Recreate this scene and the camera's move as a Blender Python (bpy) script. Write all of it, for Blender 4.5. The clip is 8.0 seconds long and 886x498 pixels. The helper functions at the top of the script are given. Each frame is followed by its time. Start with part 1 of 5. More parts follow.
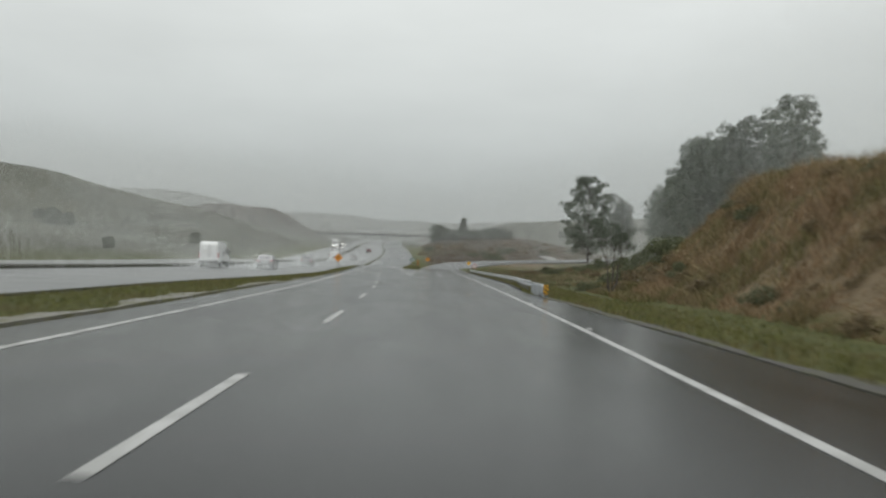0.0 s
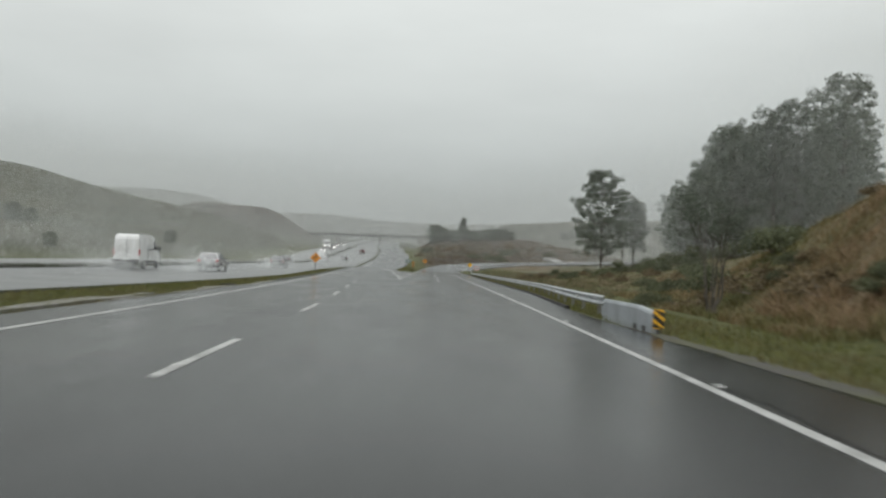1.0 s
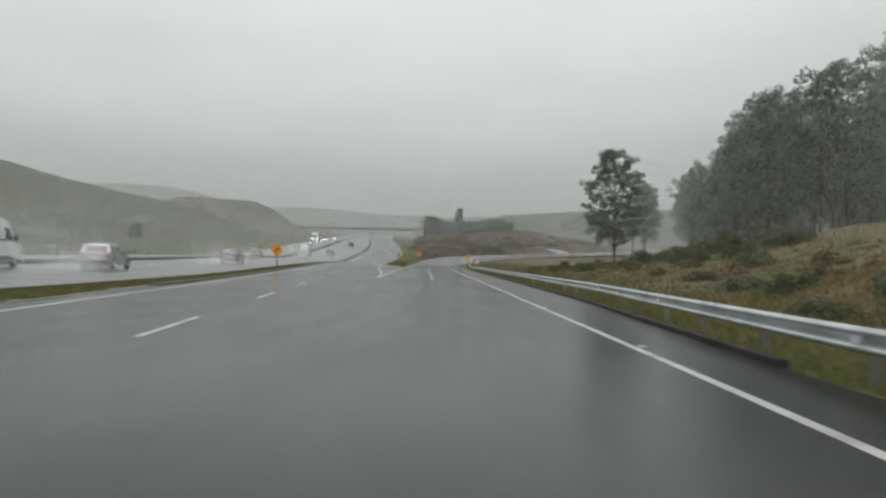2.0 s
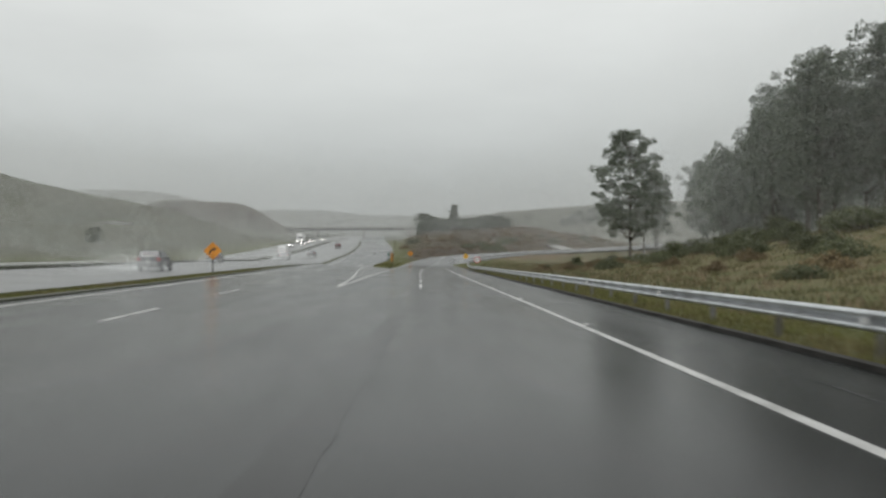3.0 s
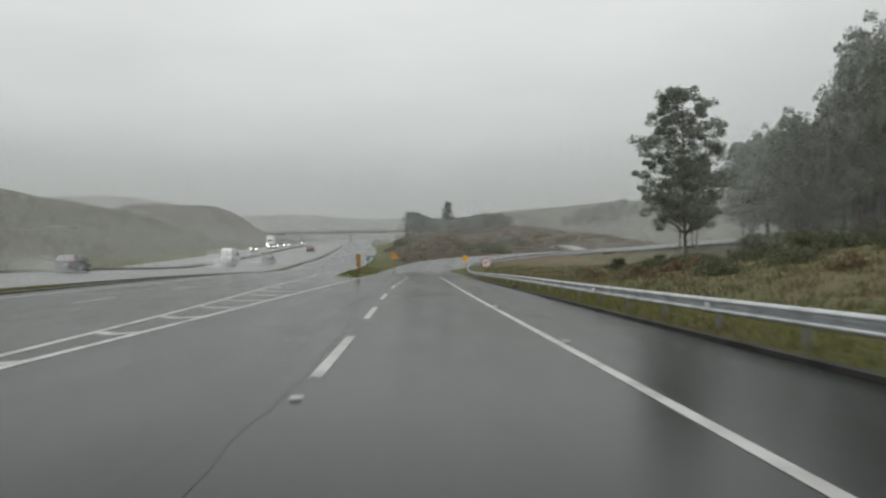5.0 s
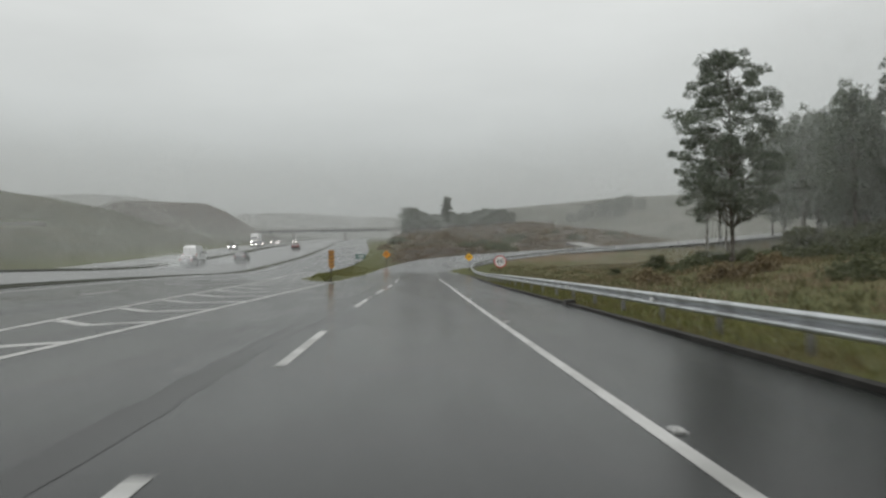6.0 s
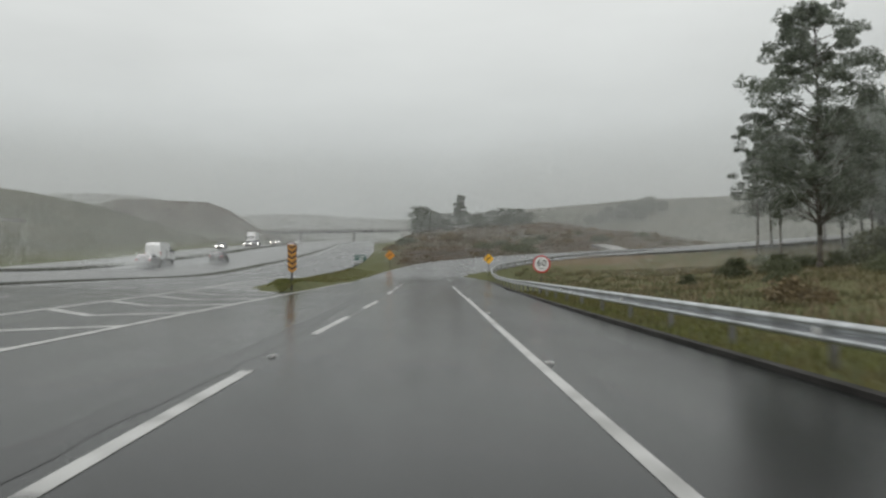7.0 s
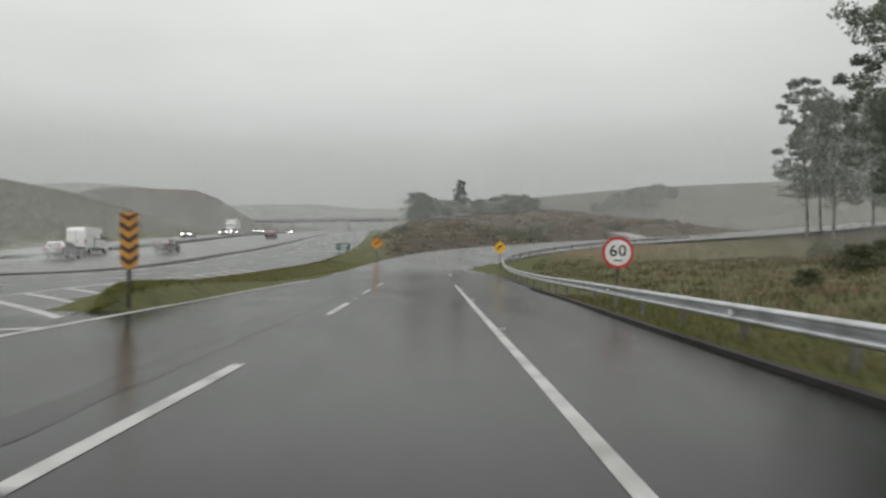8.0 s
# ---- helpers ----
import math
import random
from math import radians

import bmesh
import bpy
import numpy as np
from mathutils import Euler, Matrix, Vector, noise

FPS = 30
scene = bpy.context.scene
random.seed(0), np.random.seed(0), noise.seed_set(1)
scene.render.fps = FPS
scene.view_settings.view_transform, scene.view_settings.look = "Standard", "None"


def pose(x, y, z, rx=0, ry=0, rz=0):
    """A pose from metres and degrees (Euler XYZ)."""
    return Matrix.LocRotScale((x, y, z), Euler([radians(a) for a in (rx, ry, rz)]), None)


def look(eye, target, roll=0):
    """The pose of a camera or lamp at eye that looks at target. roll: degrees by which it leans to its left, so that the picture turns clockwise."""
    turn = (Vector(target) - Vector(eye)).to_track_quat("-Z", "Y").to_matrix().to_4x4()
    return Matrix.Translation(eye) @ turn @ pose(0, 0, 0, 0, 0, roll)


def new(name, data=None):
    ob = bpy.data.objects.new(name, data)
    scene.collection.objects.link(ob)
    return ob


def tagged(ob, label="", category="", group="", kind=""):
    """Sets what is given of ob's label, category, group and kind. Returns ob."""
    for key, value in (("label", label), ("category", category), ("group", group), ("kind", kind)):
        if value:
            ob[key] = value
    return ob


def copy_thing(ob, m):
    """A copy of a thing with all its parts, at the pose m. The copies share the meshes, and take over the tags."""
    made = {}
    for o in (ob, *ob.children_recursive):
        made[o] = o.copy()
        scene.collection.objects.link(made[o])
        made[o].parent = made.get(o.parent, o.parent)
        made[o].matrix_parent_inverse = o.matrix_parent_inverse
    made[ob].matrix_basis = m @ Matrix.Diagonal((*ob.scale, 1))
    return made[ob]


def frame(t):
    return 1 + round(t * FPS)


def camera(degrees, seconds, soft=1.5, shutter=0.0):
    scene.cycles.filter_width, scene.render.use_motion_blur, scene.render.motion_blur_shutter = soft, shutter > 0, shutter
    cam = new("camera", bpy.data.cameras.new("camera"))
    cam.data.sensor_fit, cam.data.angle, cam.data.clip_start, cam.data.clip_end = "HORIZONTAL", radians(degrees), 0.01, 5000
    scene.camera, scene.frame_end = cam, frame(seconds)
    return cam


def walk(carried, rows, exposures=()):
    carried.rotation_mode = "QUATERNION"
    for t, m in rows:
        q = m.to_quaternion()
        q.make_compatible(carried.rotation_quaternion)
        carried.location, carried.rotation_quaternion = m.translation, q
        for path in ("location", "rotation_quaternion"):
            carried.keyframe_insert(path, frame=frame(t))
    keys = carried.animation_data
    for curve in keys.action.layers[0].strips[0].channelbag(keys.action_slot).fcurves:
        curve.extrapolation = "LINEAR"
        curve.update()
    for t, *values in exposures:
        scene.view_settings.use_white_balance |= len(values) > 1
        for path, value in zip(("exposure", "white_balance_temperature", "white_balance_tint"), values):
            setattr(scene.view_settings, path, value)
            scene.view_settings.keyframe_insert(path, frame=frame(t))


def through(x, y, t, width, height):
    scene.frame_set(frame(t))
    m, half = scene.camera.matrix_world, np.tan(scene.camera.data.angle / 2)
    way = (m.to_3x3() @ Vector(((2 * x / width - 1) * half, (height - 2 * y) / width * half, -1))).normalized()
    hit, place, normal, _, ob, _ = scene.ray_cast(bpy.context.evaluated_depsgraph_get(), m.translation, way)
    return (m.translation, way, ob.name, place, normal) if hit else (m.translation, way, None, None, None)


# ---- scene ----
cam = camera(54.0, 8.0, soft=2.5, shutter=0.4)
PATH = [
    (0.0, pose(0.000, 0.000, 1.228, 91.318, -1.777, -0.612)),
    (0.5, pose(0.099, 10.862, 1.247, 91.303, -2.310, -0.660)),
    (1.0, pose(0.219, 21.771, 1.293, 91.470, -2.023, -0.715)),
    (1.3, pose(0.302, 28.358, 1.320, 91.440, -1.960, -0.755)),
    (1.5, pose(0.364, 32.760, 1.334, 91.046, -1.893, -0.791)),
    (3.0, pose(0.971, 65.609, 1.380, 91.029, 0.178, -1.319)),
    (3.5, pose(1.198, 76.359, 1.426, 91.532, -0.351, -1.352)),
    (4.0, pose(1.493, 87.081, 1.464, 91.178, -0.740, -1.418)),
    (4.5, pose(1.758, 97.752, 1.485, 91.355, 0.553, -1.535)),
    (6.0, pose(2.426, 129.086, 1.669, 91.257, 1.112, -1.864)),
    (6.5, pose(2.667, 139.531, 1.690, 91.302, 0.757, -1.512)),
    (7.0, pose(2.840, 150.061, 1.758, 91.477, 0.637, -1.099)),
    (7.5, pose(3.079, 160.784, 1.827, 90.846, 1.615, -0.868)),
    (8.0, pose(3.255, 171.329, 1.874, 90.864, 0.714, -1.155)),
]
walk(cam, PATH, ((0.0, 0.04, 6450, 8.5), (1.5, 0.04, 6450, 8), (3.0, 0.07, 6500, 10), (4.5, 0.06, 6500, 10), (6.0, 0.0, 6500, 10), (7.0, 0.03, 6500, 10), (8.0, 0.09, 6600, 11)))
# ---- daylight: rain clouds all over ----
world = bpy.data.worlds.new("overcast_sky")
scene.world = world
world.use_nodes = True
wt = world.node_tree
wt.nodes.clear()


def node(tree, kind, **values):
    n = tree.nodes.new(kind)
    for key, value in values.items():
        n.inputs[key.replace("_", " ")].default_value = value
    return n


sky = wt.nodes.new("ShaderNodeTexSky")
sky.sky_type, sky.sun_disc = "NISHITA", False
sky.sun_elevation, sky.sun_rotation = radians(52), radians(200)
sky.air_density, sky.dust_density, sky.ozone_density = 1.0, 6.0, 1.0
dull = node(wt, "ShaderNodeHueSaturation", Saturation=0.06, Value=0.10)
wt.links.new(sky.outputs["Color"], dull.inputs["Color"])
coord = wt.nodes.new("ShaderNodeTexCoord")
part_z = wt.nodes.new("ShaderNodeSeparateXYZ")
wt.links.new(coord.outputs["Generated"], part_z.inputs[0])
layer = wt.nodes.new("ShaderNodeValToRGB")
layer.color_ramp.elements[0].position, layer.color_ramp.elements[0].color = 0.0, (0.385, 0.410, 0.405, 1)
layer.color_ramp.elements[1].position, layer.color_ramp.elements[1].color = 1.0, (0.90, 0.92, 0.905, 1)
for at, c in ((0.06, (0.44, 0.468, 0.462, 1)), (0.17, (0.60, 0.63, 0.62, 1)), (0.32, (0.80, 0.825, 0.81, 1))):
    e = layer.color_ramp.elements.new(at)
    e.color = c
wt.links.new(part_z.outputs["Z"], layer.inputs["Fac"])
clouds = node(wt, "ShaderNodeTexNoise", Scale=2.2, Detail=5.0, Roughness=0.55)
stretch = wt.nodes.new("ShaderNodeMapping")
stretch.inputs["Scale"].default_value = (1.0, 1.0, 3.2)
wt.links.new(coord.outputs["Generated"], stretch.inputs["Vector"])
wt.links.new(stretch.outputs["Vector"], clouds.inputs["Vector"])
spread = wt.nodes.new("ShaderNodeMapRange")
spread.inputs["From Min"].default_value, spread.inputs["From Max"].default_value = 0.3, 0.7
spread.inputs["To Min"].default_value, spread.inputs["To Max"].default_value = 0.93, 1.07
wt.links.new(clouds.outputs["Fac"], spread.inputs["Value"])
shade = wt.nodes.new("ShaderNodeMix")
shade.data_type, shade.blend_type = "RGBA", "MULTIPLY"
shade.inputs["Factor"].default_value = 1.0
wt.links.new(layer.outputs["Color"], shade.inputs["A"])
wt.links.new(spread.outputs["Result"], shade.inputs["B"])
both = wt.nodes.new("ShaderNodeMix")
both.data_type = "RGBA"
both.inputs["Factor"].default_value = 0.9
wt.links.new(dull.outputs["Color"], both.inputs["A"])
wt.links.new(shade.outputs["Result"], both.inputs["B"])
background = wt.nodes.new("ShaderNodeBackground")
background.inputs["Strength"].default_value = 1.0
wt.links.new(both.outputs["Result"], background.inputs["Color"])
wt.links.new(background.outputs[0], wt.nodes.new("ShaderNodeOutputWorld").inputs["Surface"])

sun = new("sun", bpy.data.lights.new("sun", "SUN"))
sun.data.energy, sun.data.angle, sun.data.color = 0.85, radians(25), (1.0, 0.98, 0.95)
sun.matrix_world = look((0, 0, 100), (30, 70, 0))
scene.view_settings.exposure = 0.0
# ---- materials ----
def material(name, low, high, rough=0.7, grain=8.0, bump=0.0, metal=0.0, wear=None, wear_scale=0.6, detail=6.0, rough_span=0.12, specular=0.5, bump_scale=None, per_object=0.0, stretch=None):
    """A surface that varies between two colours at a fine and a coarse scale (features per metre), with relief."""
    m = bpy.data.materials.new(name)
    m.use_nodes = True
    t = m.node_tree
    b = t.nodes["Principled BSDF"]
    where = t.nodes.new("ShaderNodeNewGeometry").outputs["Position"]
    fine = node(t, "ShaderNodeTexNoise", Scale=grain, Detail=detail, Roughness=0.6)
    coarse = node(t, "ShaderNodeTexNoise", Scale=wear_scale, Detail=4.0, Roughness=0.55)
    for n in (fine, coarse):
        t.links.new(where, n.inputs["Vector"])
    if stretch:
        pull = t.nodes.new("ShaderNodeMapping")
        pull.inputs["Scale"].default_value = stretch
        t.links.new(where, pull.inputs["Vector"])
        t.links.new(pull.outputs["Vector"], coarse.inputs["Vector"])
    ramp = t.nodes.new("ShaderNodeValToRGB")
    ramp.color_ramp.elements[0].position, ramp.color_ramp.elements[1].position = 0.3, 0.7
    ramp.color_ramp.elements[0].color, ramp.color_ramp.elements[1].color = (*low, 1), (*high, 1)
    t.links.new(fine.outputs["Fac"], ramp.inputs["Fac"])
    colour = ramp.outputs["Color"]
    patch = t.nodes.new("ShaderNodeMapRange")
    patch.inputs["From Min"].default_value, patch.inputs["From Max"].default_value = 0.45, 0.66
    t.links.new(coarse.outputs["Fac"], patch.inputs["Value"])
    if wear:
        mix = t.nodes.new("ShaderNodeMix")
        mix.data_type = "RGBA"
        t.links.new(patch.outputs["Result"], mix.inputs["Factor"])
        t.links.new(colour, mix.inputs["A"])
        mix.inputs["B"].default_value = (*wear, 1)
        colour = mix.outputs["Result"]
    if per_object:
        info = t.nodes.new("ShaderNodeObjectInfo")
        vary = t.nodes.new("ShaderNodeMapRange")
        vary.inputs["To Min"].default_value, vary.inputs["To Max"].default_value = 1 - per_object, 1 + per_object
        t.links.new(info.outputs["Random"], vary.inputs["Value"])
        tint = node(t, "ShaderNodeHueSaturation")
        t.links.new(vary.outputs["Result"], tint.inputs["Value"])
        t.links.new(colour, tint.inputs["Color"])
        colour = tint.outputs["Color"]
    t.links.new(colour, b.inputs["Base Color"])
    span = t.nodes.new("ShaderNodeMapRange")
    span.inputs["To Min"].default_value, span.inputs["To Max"].default_value = max(0.02, rough - rough_span), min(1.0, rough + rough_span)
    t.links.new(coarse.outputs["Fac"], span.inputs["Value"])
    t.links.new(span.outputs["Result"], b.inputs["Roughness"])
    b.inputs["Metallic"].default_value = metal
    b.inputs["Specular IOR Level"].default_value = specular
    if bump:
        relief = node(t, "ShaderNodeBump", Strength=0.6, Distance=bump)
        if bump_scale:
            own = node(t, "ShaderNodeTexNoise", Scale=bump_scale, Detail=5.0, Roughness=0.6)
            t.links.new(where, own.inputs["Vector"])
            t.links.new(own.outputs["Fac"], relief.inputs["Height"])
        else:
            t.links.new(fine.outputs["Fac"], relief.inputs["Height"])
        t.links.new(relief.outputs["Normal"], b.inputs["Normal"])
    return m


def lamp_material(name, colour, strength):
    m = bpy.data.materials.new(name)
    m.use_nodes = True
    b = m.node_tree.nodes["Principled BSDF"]
    b.inputs["Base Color"].default_value = (*colour, 1)
    b.inputs["Emission Color"].default_value = (*colour, 1)
    b.inputs["Emission Strength"].default_value = strength
    return m


def leaf_material(name, low, high, through=0.25, patch=None):
    """Leaves: colour by clump, a little light comes through. patch: two more colours that take over in places, and how many places a metre."""
    m = bpy.data.materials.new(name)
    m.use_nodes = True
    t = m.node_tree
    b = t.nodes["Principled BSDF"]
    geo = t.nodes.new("ShaderNodeNewGeometry")
    ramp = t.nodes.new("ShaderNodeValToRGB")
    ramp.color_ramp.elements[0].color, ramp.color_ramp.elements[1].color = (*low, 1), (*high, 1)
    t.links.new(geo.outputs["Random Per Island"], ramp.inputs["Fac"])
    info = t.nodes.new("ShaderNodeObjectInfo")
    vary = t.nodes.new("ShaderNodeMapRange")
    vary.inputs["To Min"].default_value, vary.inputs["To Max"].default_value = 0.8, 1.2
    t.links.new(info.outputs["Random"], vary.inputs["Value"])
    tint = node(t, "ShaderNodeHueSaturation")
    t.links.new(vary.outputs["Result"], tint.inputs["Value"])
    t.links.new(ramp.outputs["Color"], tint.inputs["Color"])
    if patch:
        other = t.nodes.new("ShaderNodeValToRGB")
        other.color_ramp.elements[0].color, other.color_ramp.elements[1].color = (*patch[0], 1), (*patch[1], 1)
        t.links.new(geo.outputs["Random Per Island"], other.inputs["Fac"])
        spots = node(t, "ShaderNodeTexNoise", Scale=patch[2], Detail=4.0, Roughness=0.6)
        t.links.new(geo.outputs["Position"], spots.inputs["Vector"])
        share = t.nodes.new("ShaderNodeMapRange")
        share.inputs["From Min"].default_value, share.inputs["From Max"].default_value = 0.44, 0.62
        t.links.new(spots.outputs["Fac"], share.inputs["Value"])
        blend = t.nodes.new("ShaderNodeMix")
        blend.data_type = "RGBA"
        t.links.new(share.outputs["Result"], blend.inputs["Factor"])
        t.links.new(ramp.outputs["Color"], blend.inputs["A"])
        t.links.new(other.outputs["Color"], blend.inputs["B"])
        t.links.new(blend.outputs["Result"], tint.inputs["Color"])
    t.links.new(tint.outputs["Color"], b.inputs["Base Color"])
    b.inputs["Roughness"].default_value = 0.6
    glow = t.nodes.new("ShaderNodeBsdfTranslucent")
    t.links.new(tint.outputs["Color"], glow.inputs["Color"])
    mix = t.nodes.new("ShaderNodeMixShader")
    mix.inputs["Fac"].default_value = through
    t.links.new(b.outputs[0], mix.inputs[1])
    t.links.new(glow.outputs[0], mix.inputs[2])
    t.links.new(mix.outputs[0], t.nodes["Material Output"].inputs["Surface"])
    return m


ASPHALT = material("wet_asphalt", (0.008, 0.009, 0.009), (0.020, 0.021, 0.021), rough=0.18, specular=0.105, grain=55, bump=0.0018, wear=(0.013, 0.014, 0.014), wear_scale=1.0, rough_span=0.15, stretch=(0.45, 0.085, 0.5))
# same asphalt, base colour lifted to stand in for grazing sky sheen
ASPHALT_MID = material("wet_asphalt_sheen_mid", (0.025, 0.027, 0.027), (0.05, 0.052, 0.052), rough=0.25, specular=0.32, grain=45, bump=0.0018, wear=(0.03, 0.031, 0.031), wear_scale=1.0, rough_span=0.12, stretch=(0.45, 0.085, 0.5))
# lifted further: sky sheen and pale spray are put into the base colour
ASPHALT_FAR = material("wet_asphalt_sheen_far", (0.07, 0.073, 0.074), (0.12, 0.123, 0.124), rough=0.30, specular=0.9, grain=40, wear=(0.06, 0.06, 0.06), wear_scale=0.2, rough_span=0.06)
SEAL = material("tar_seal", (0.007, 0.007, 0.007), (0.016, 0.016, 0.016), rough=0.19, grain=30, rough_span=0.14, specular=0.085, stretch=(0.75, 0.035, 0.5), wear_scale=1.0)
PAINT = material("road_paint", (0.36, 0.36, 0.35), (0.52, 0.52, 0.51), rough=0.45, grain=30, wear=(0.26, 0.26, 0.25), wear_scale=1.3)
CONCRETE = material("concrete", (0.24, 0.23, 0.21), (0.36, 0.35, 0.33), rough=0.7, grain=14, bump=0.004, wear=(0.16, 0.155, 0.145), wear_scale=0.5)
CONCRETE_DARK = material("damp_concrete", (0.022, 0.021, 0.019), (0.05, 0.047, 0.043), rough=0.75, specular=0.25, grain=12, bump=0.006, wear=(0.016, 0.015, 0.013), wear_scale=0.7)
STEEL = material("galvanised_steel", (0.50, 0.52, 0.54), (0.66, 0.68, 0.70), rough=0.38, grain=9, metal=0.85, wear=(0.40, 0.41, 0.42), wear_scale=1.1, rough_span=0.1)
STEEL_POST = material("zinc_post", (0.20, 0.20, 0.20), (0.32, 0.32, 0.31), rough=0.5, grain=12, metal=0.5, wear=(0.15, 0.14, 0.12), wear_scale=2.0)
PANEL = material("zinc_panel", (0.36, 0.39, 0.42), (0.46, 0.49, 0.52), rough=0.42, grain=5, metal=0.35, wear=(0.30, 0.32, 0.34), wear_scale=0.8)
POST_DARK = material("dark_post", (0.035, 0.033, 0.032), (0.07, 0.065, 0.06), rough=0.6, grain=20)
YELLOW = material("sign_yellow", (0.80, 0.42, 0.02), (0.90, 0.50, 0.04), rough=0.45, grain=4, wear=(0.72, 0.38, 0.03), wear_scale=2.0)
ORANGE = material("sign_amber", (0.66, 0.25, 0.025), (0.76, 0.32, 0.04), rough=0.45, grain=4, wear=(0.56, 0.22, 0.03), wear_scale=2.0)
AMBER_OLD = material("weathered_amber", (0.50, 0.235, 0.035), (0.64, 0.32, 0.06), rough=0.55, grain=6, wear=(0.42, 0.21, 0.05), wear_scale=3.0)
BROWN_OLD = material("weathered_brown", (0.060, 0.030, 0.020), (0.11, 0.055, 0.035), rough=0.55, grain=8, wear=(0.04, 0.025, 0.02), wear_scale=3.0)
BLACK = material("sign_black", (0.012, 0.011, 0.010), (0.03, 0.026, 0.022), rough=0.5, grain=10)
WHITE = material("sign_white", (0.70, 0.70, 0.69), (0.80, 0.80, 0.79), rough=0.45, grain=5, wear=(0.66, 0.66, 0.65), wear_scale=3.0)
RED = material("sign_red", (0.42, 0.02, 0.02), (0.55, 0.035, 0.03), rough=0.45, grain=5)
GREEN_SIGN = material("sign_green", (0.01, 0.07, 0.06), (0.02, 0.10, 0.08), rough=0.45, grain=5)
BARK = material("bark", (0.09, 0.075, 0.06), (0.22, 0.19, 0.16), rough=0.85, grain=6, bump=0.03, wear=(0.30, 0.27, 0.23), wear_scale=0.8)
BARK_DARK = material("dark_wet_bark", (0.045, 0.038, 0.030), (0.10, 0.085, 0.068), rough=0.8, grain=8, bump=0.02, wear=(0.13, 0.115, 0.095), wear_scale=1.2)
LEAF = leaf_material("eucalyptus_leaves", (0.095, 0.115, 0.088), (0.185, 0.210, 0.160), 0.42)
LEAF_DARK = leaf_material("scrub_leaves", (0.070, 0.082, 0.046), (0.165, 0.178, 0.100), 0.45)
LEAF_GREY = leaf_material("grey_green_leaves", (0.11, 0.126, 0.10), (0.20, 0.22, 0.172), 0.45)
LEAF_DRY = leaf_material("dry_scrub_leaves", (0.09, 0.07, 0.04), (0.26, 0.20, 0.11))
GRASS = leaf_material("verge_grass", (0.060, 0.072, 0.020), (0.20, 0.200, 0.062), 0.4, ((0.090, 0.078, 0.034), (0.21, 0.175, 0.080), 0.45))
STRAW = leaf_material("dry_grass", (0.14, 0.102, 0.069), (0.40, 0.305, 0.205), 0.4)
FIELD = leaf_material("field_grass", (0.058, 0.062, 0.027), (0.165, 0.152, 0.072), 0.4, ((0.078, 0.070, 0.033), (0.185, 0.165, 0.082), 0.10))
GRAVEL_PALE = material("pale_gravel", (0.13, 0.127, 0.115), (0.27, 0.262, 0.24), rough=0.75, grain=14, bump=0.01, wear=(0.15, 0.145, 0.09), wear_scale=0.7)
SLOPE = leaf_material("slope_grass", (0.215, 0.148, 0.086), (0.42, 0.30, 0.18), 0.4, ((0.115, 0.110, 0.046), (0.29, 0.26, 0.12), 0.42))
SLOPE_END = leaf_material("slope_end_grass", (0.17, 0.125, 0.062), (0.33, 0.25, 0.125), 0.4, ((0.085, 0.095, 0.03), (0.22, 0.215, 0.075), 0.20))
GRAVEL = material("wet_gravel", (0.035, 0.034, 0.031), (0.12, 0.114, 0.103), rough=0.8, specular=0.3, grain=16, bump=0.01, wear=(0.09, 0.092, 0.05), wear_scale=0.9)
VERGE_DARK = material("dark_verge_strip", (0.045, 0.046, 0.036), (0.095, 0.095, 0.072), rough=0.8, grain=6, bump=0.01, wear=(0.05, 0.06, 0.03), wear_scale=0.4)
SCRUB = leaf_material("brown_scrub", (0.105, 0.076, 0.048), (0.185, 0.137, 0.085), 0.4, ((0.085, 0.085, 0.05), (0.155, 0.148, 0.09), 0.06))
RUBBER = material("rubber", (0.012, 0.012, 0.012), (0.03, 0.03, 0.03), rough=0.7, grain=20)
GLASS_DARK = material("tinted_glass", (0.010, 0.012, 0.013), (0.02, 0.022, 0.024), rough=0.08, grain=2, rough_span=0.04)
PAINT_WHITE = material("white_car_paint", (0.74, 0.75, 0.75), (0.82, 0.82, 0.82), rough=0.3, grain=2, wear=(0.62, 0.62, 0.61), wear_scale=0.8)
PAINT_SILVER = material("silver_car_paint", (0.26, 0.26, 0.27), (0.34, 0.34, 0.35), rough=0.3, grain=2, metal=0.4)
PAINT_DARK = material("charcoal_car_paint", (0.030, 0.032, 0.036), (0.05, 0.052, 0.058), rough=0.28, grain=2, metal=0.2)
PAINT_RED = material("maroon_car_paint", (0.11, 0.022, 0.020), (0.15, 0.03, 0.026), rough=0.28, grain=2)
PLASTIC = material("black_plastic", (0.018, 0.018, 0.018), (0.04, 0.04, 0.04), rough=0.55, grain=12)
CHROME = material("wheel_alloy", (0.35, 0.35, 0.36), (0.5, 0.5, 0.5), rough=0.35, grain=6, metal=0.8)
TAIL = material("tail_lamp_red", (0.30, 0.012, 0.012), (0.42, 0.02, 0.02), rough=0.25, grain=4)
HEAD = lamp_material("headlamp_lit", (1.0, 0.97, 0.90), 9.0)


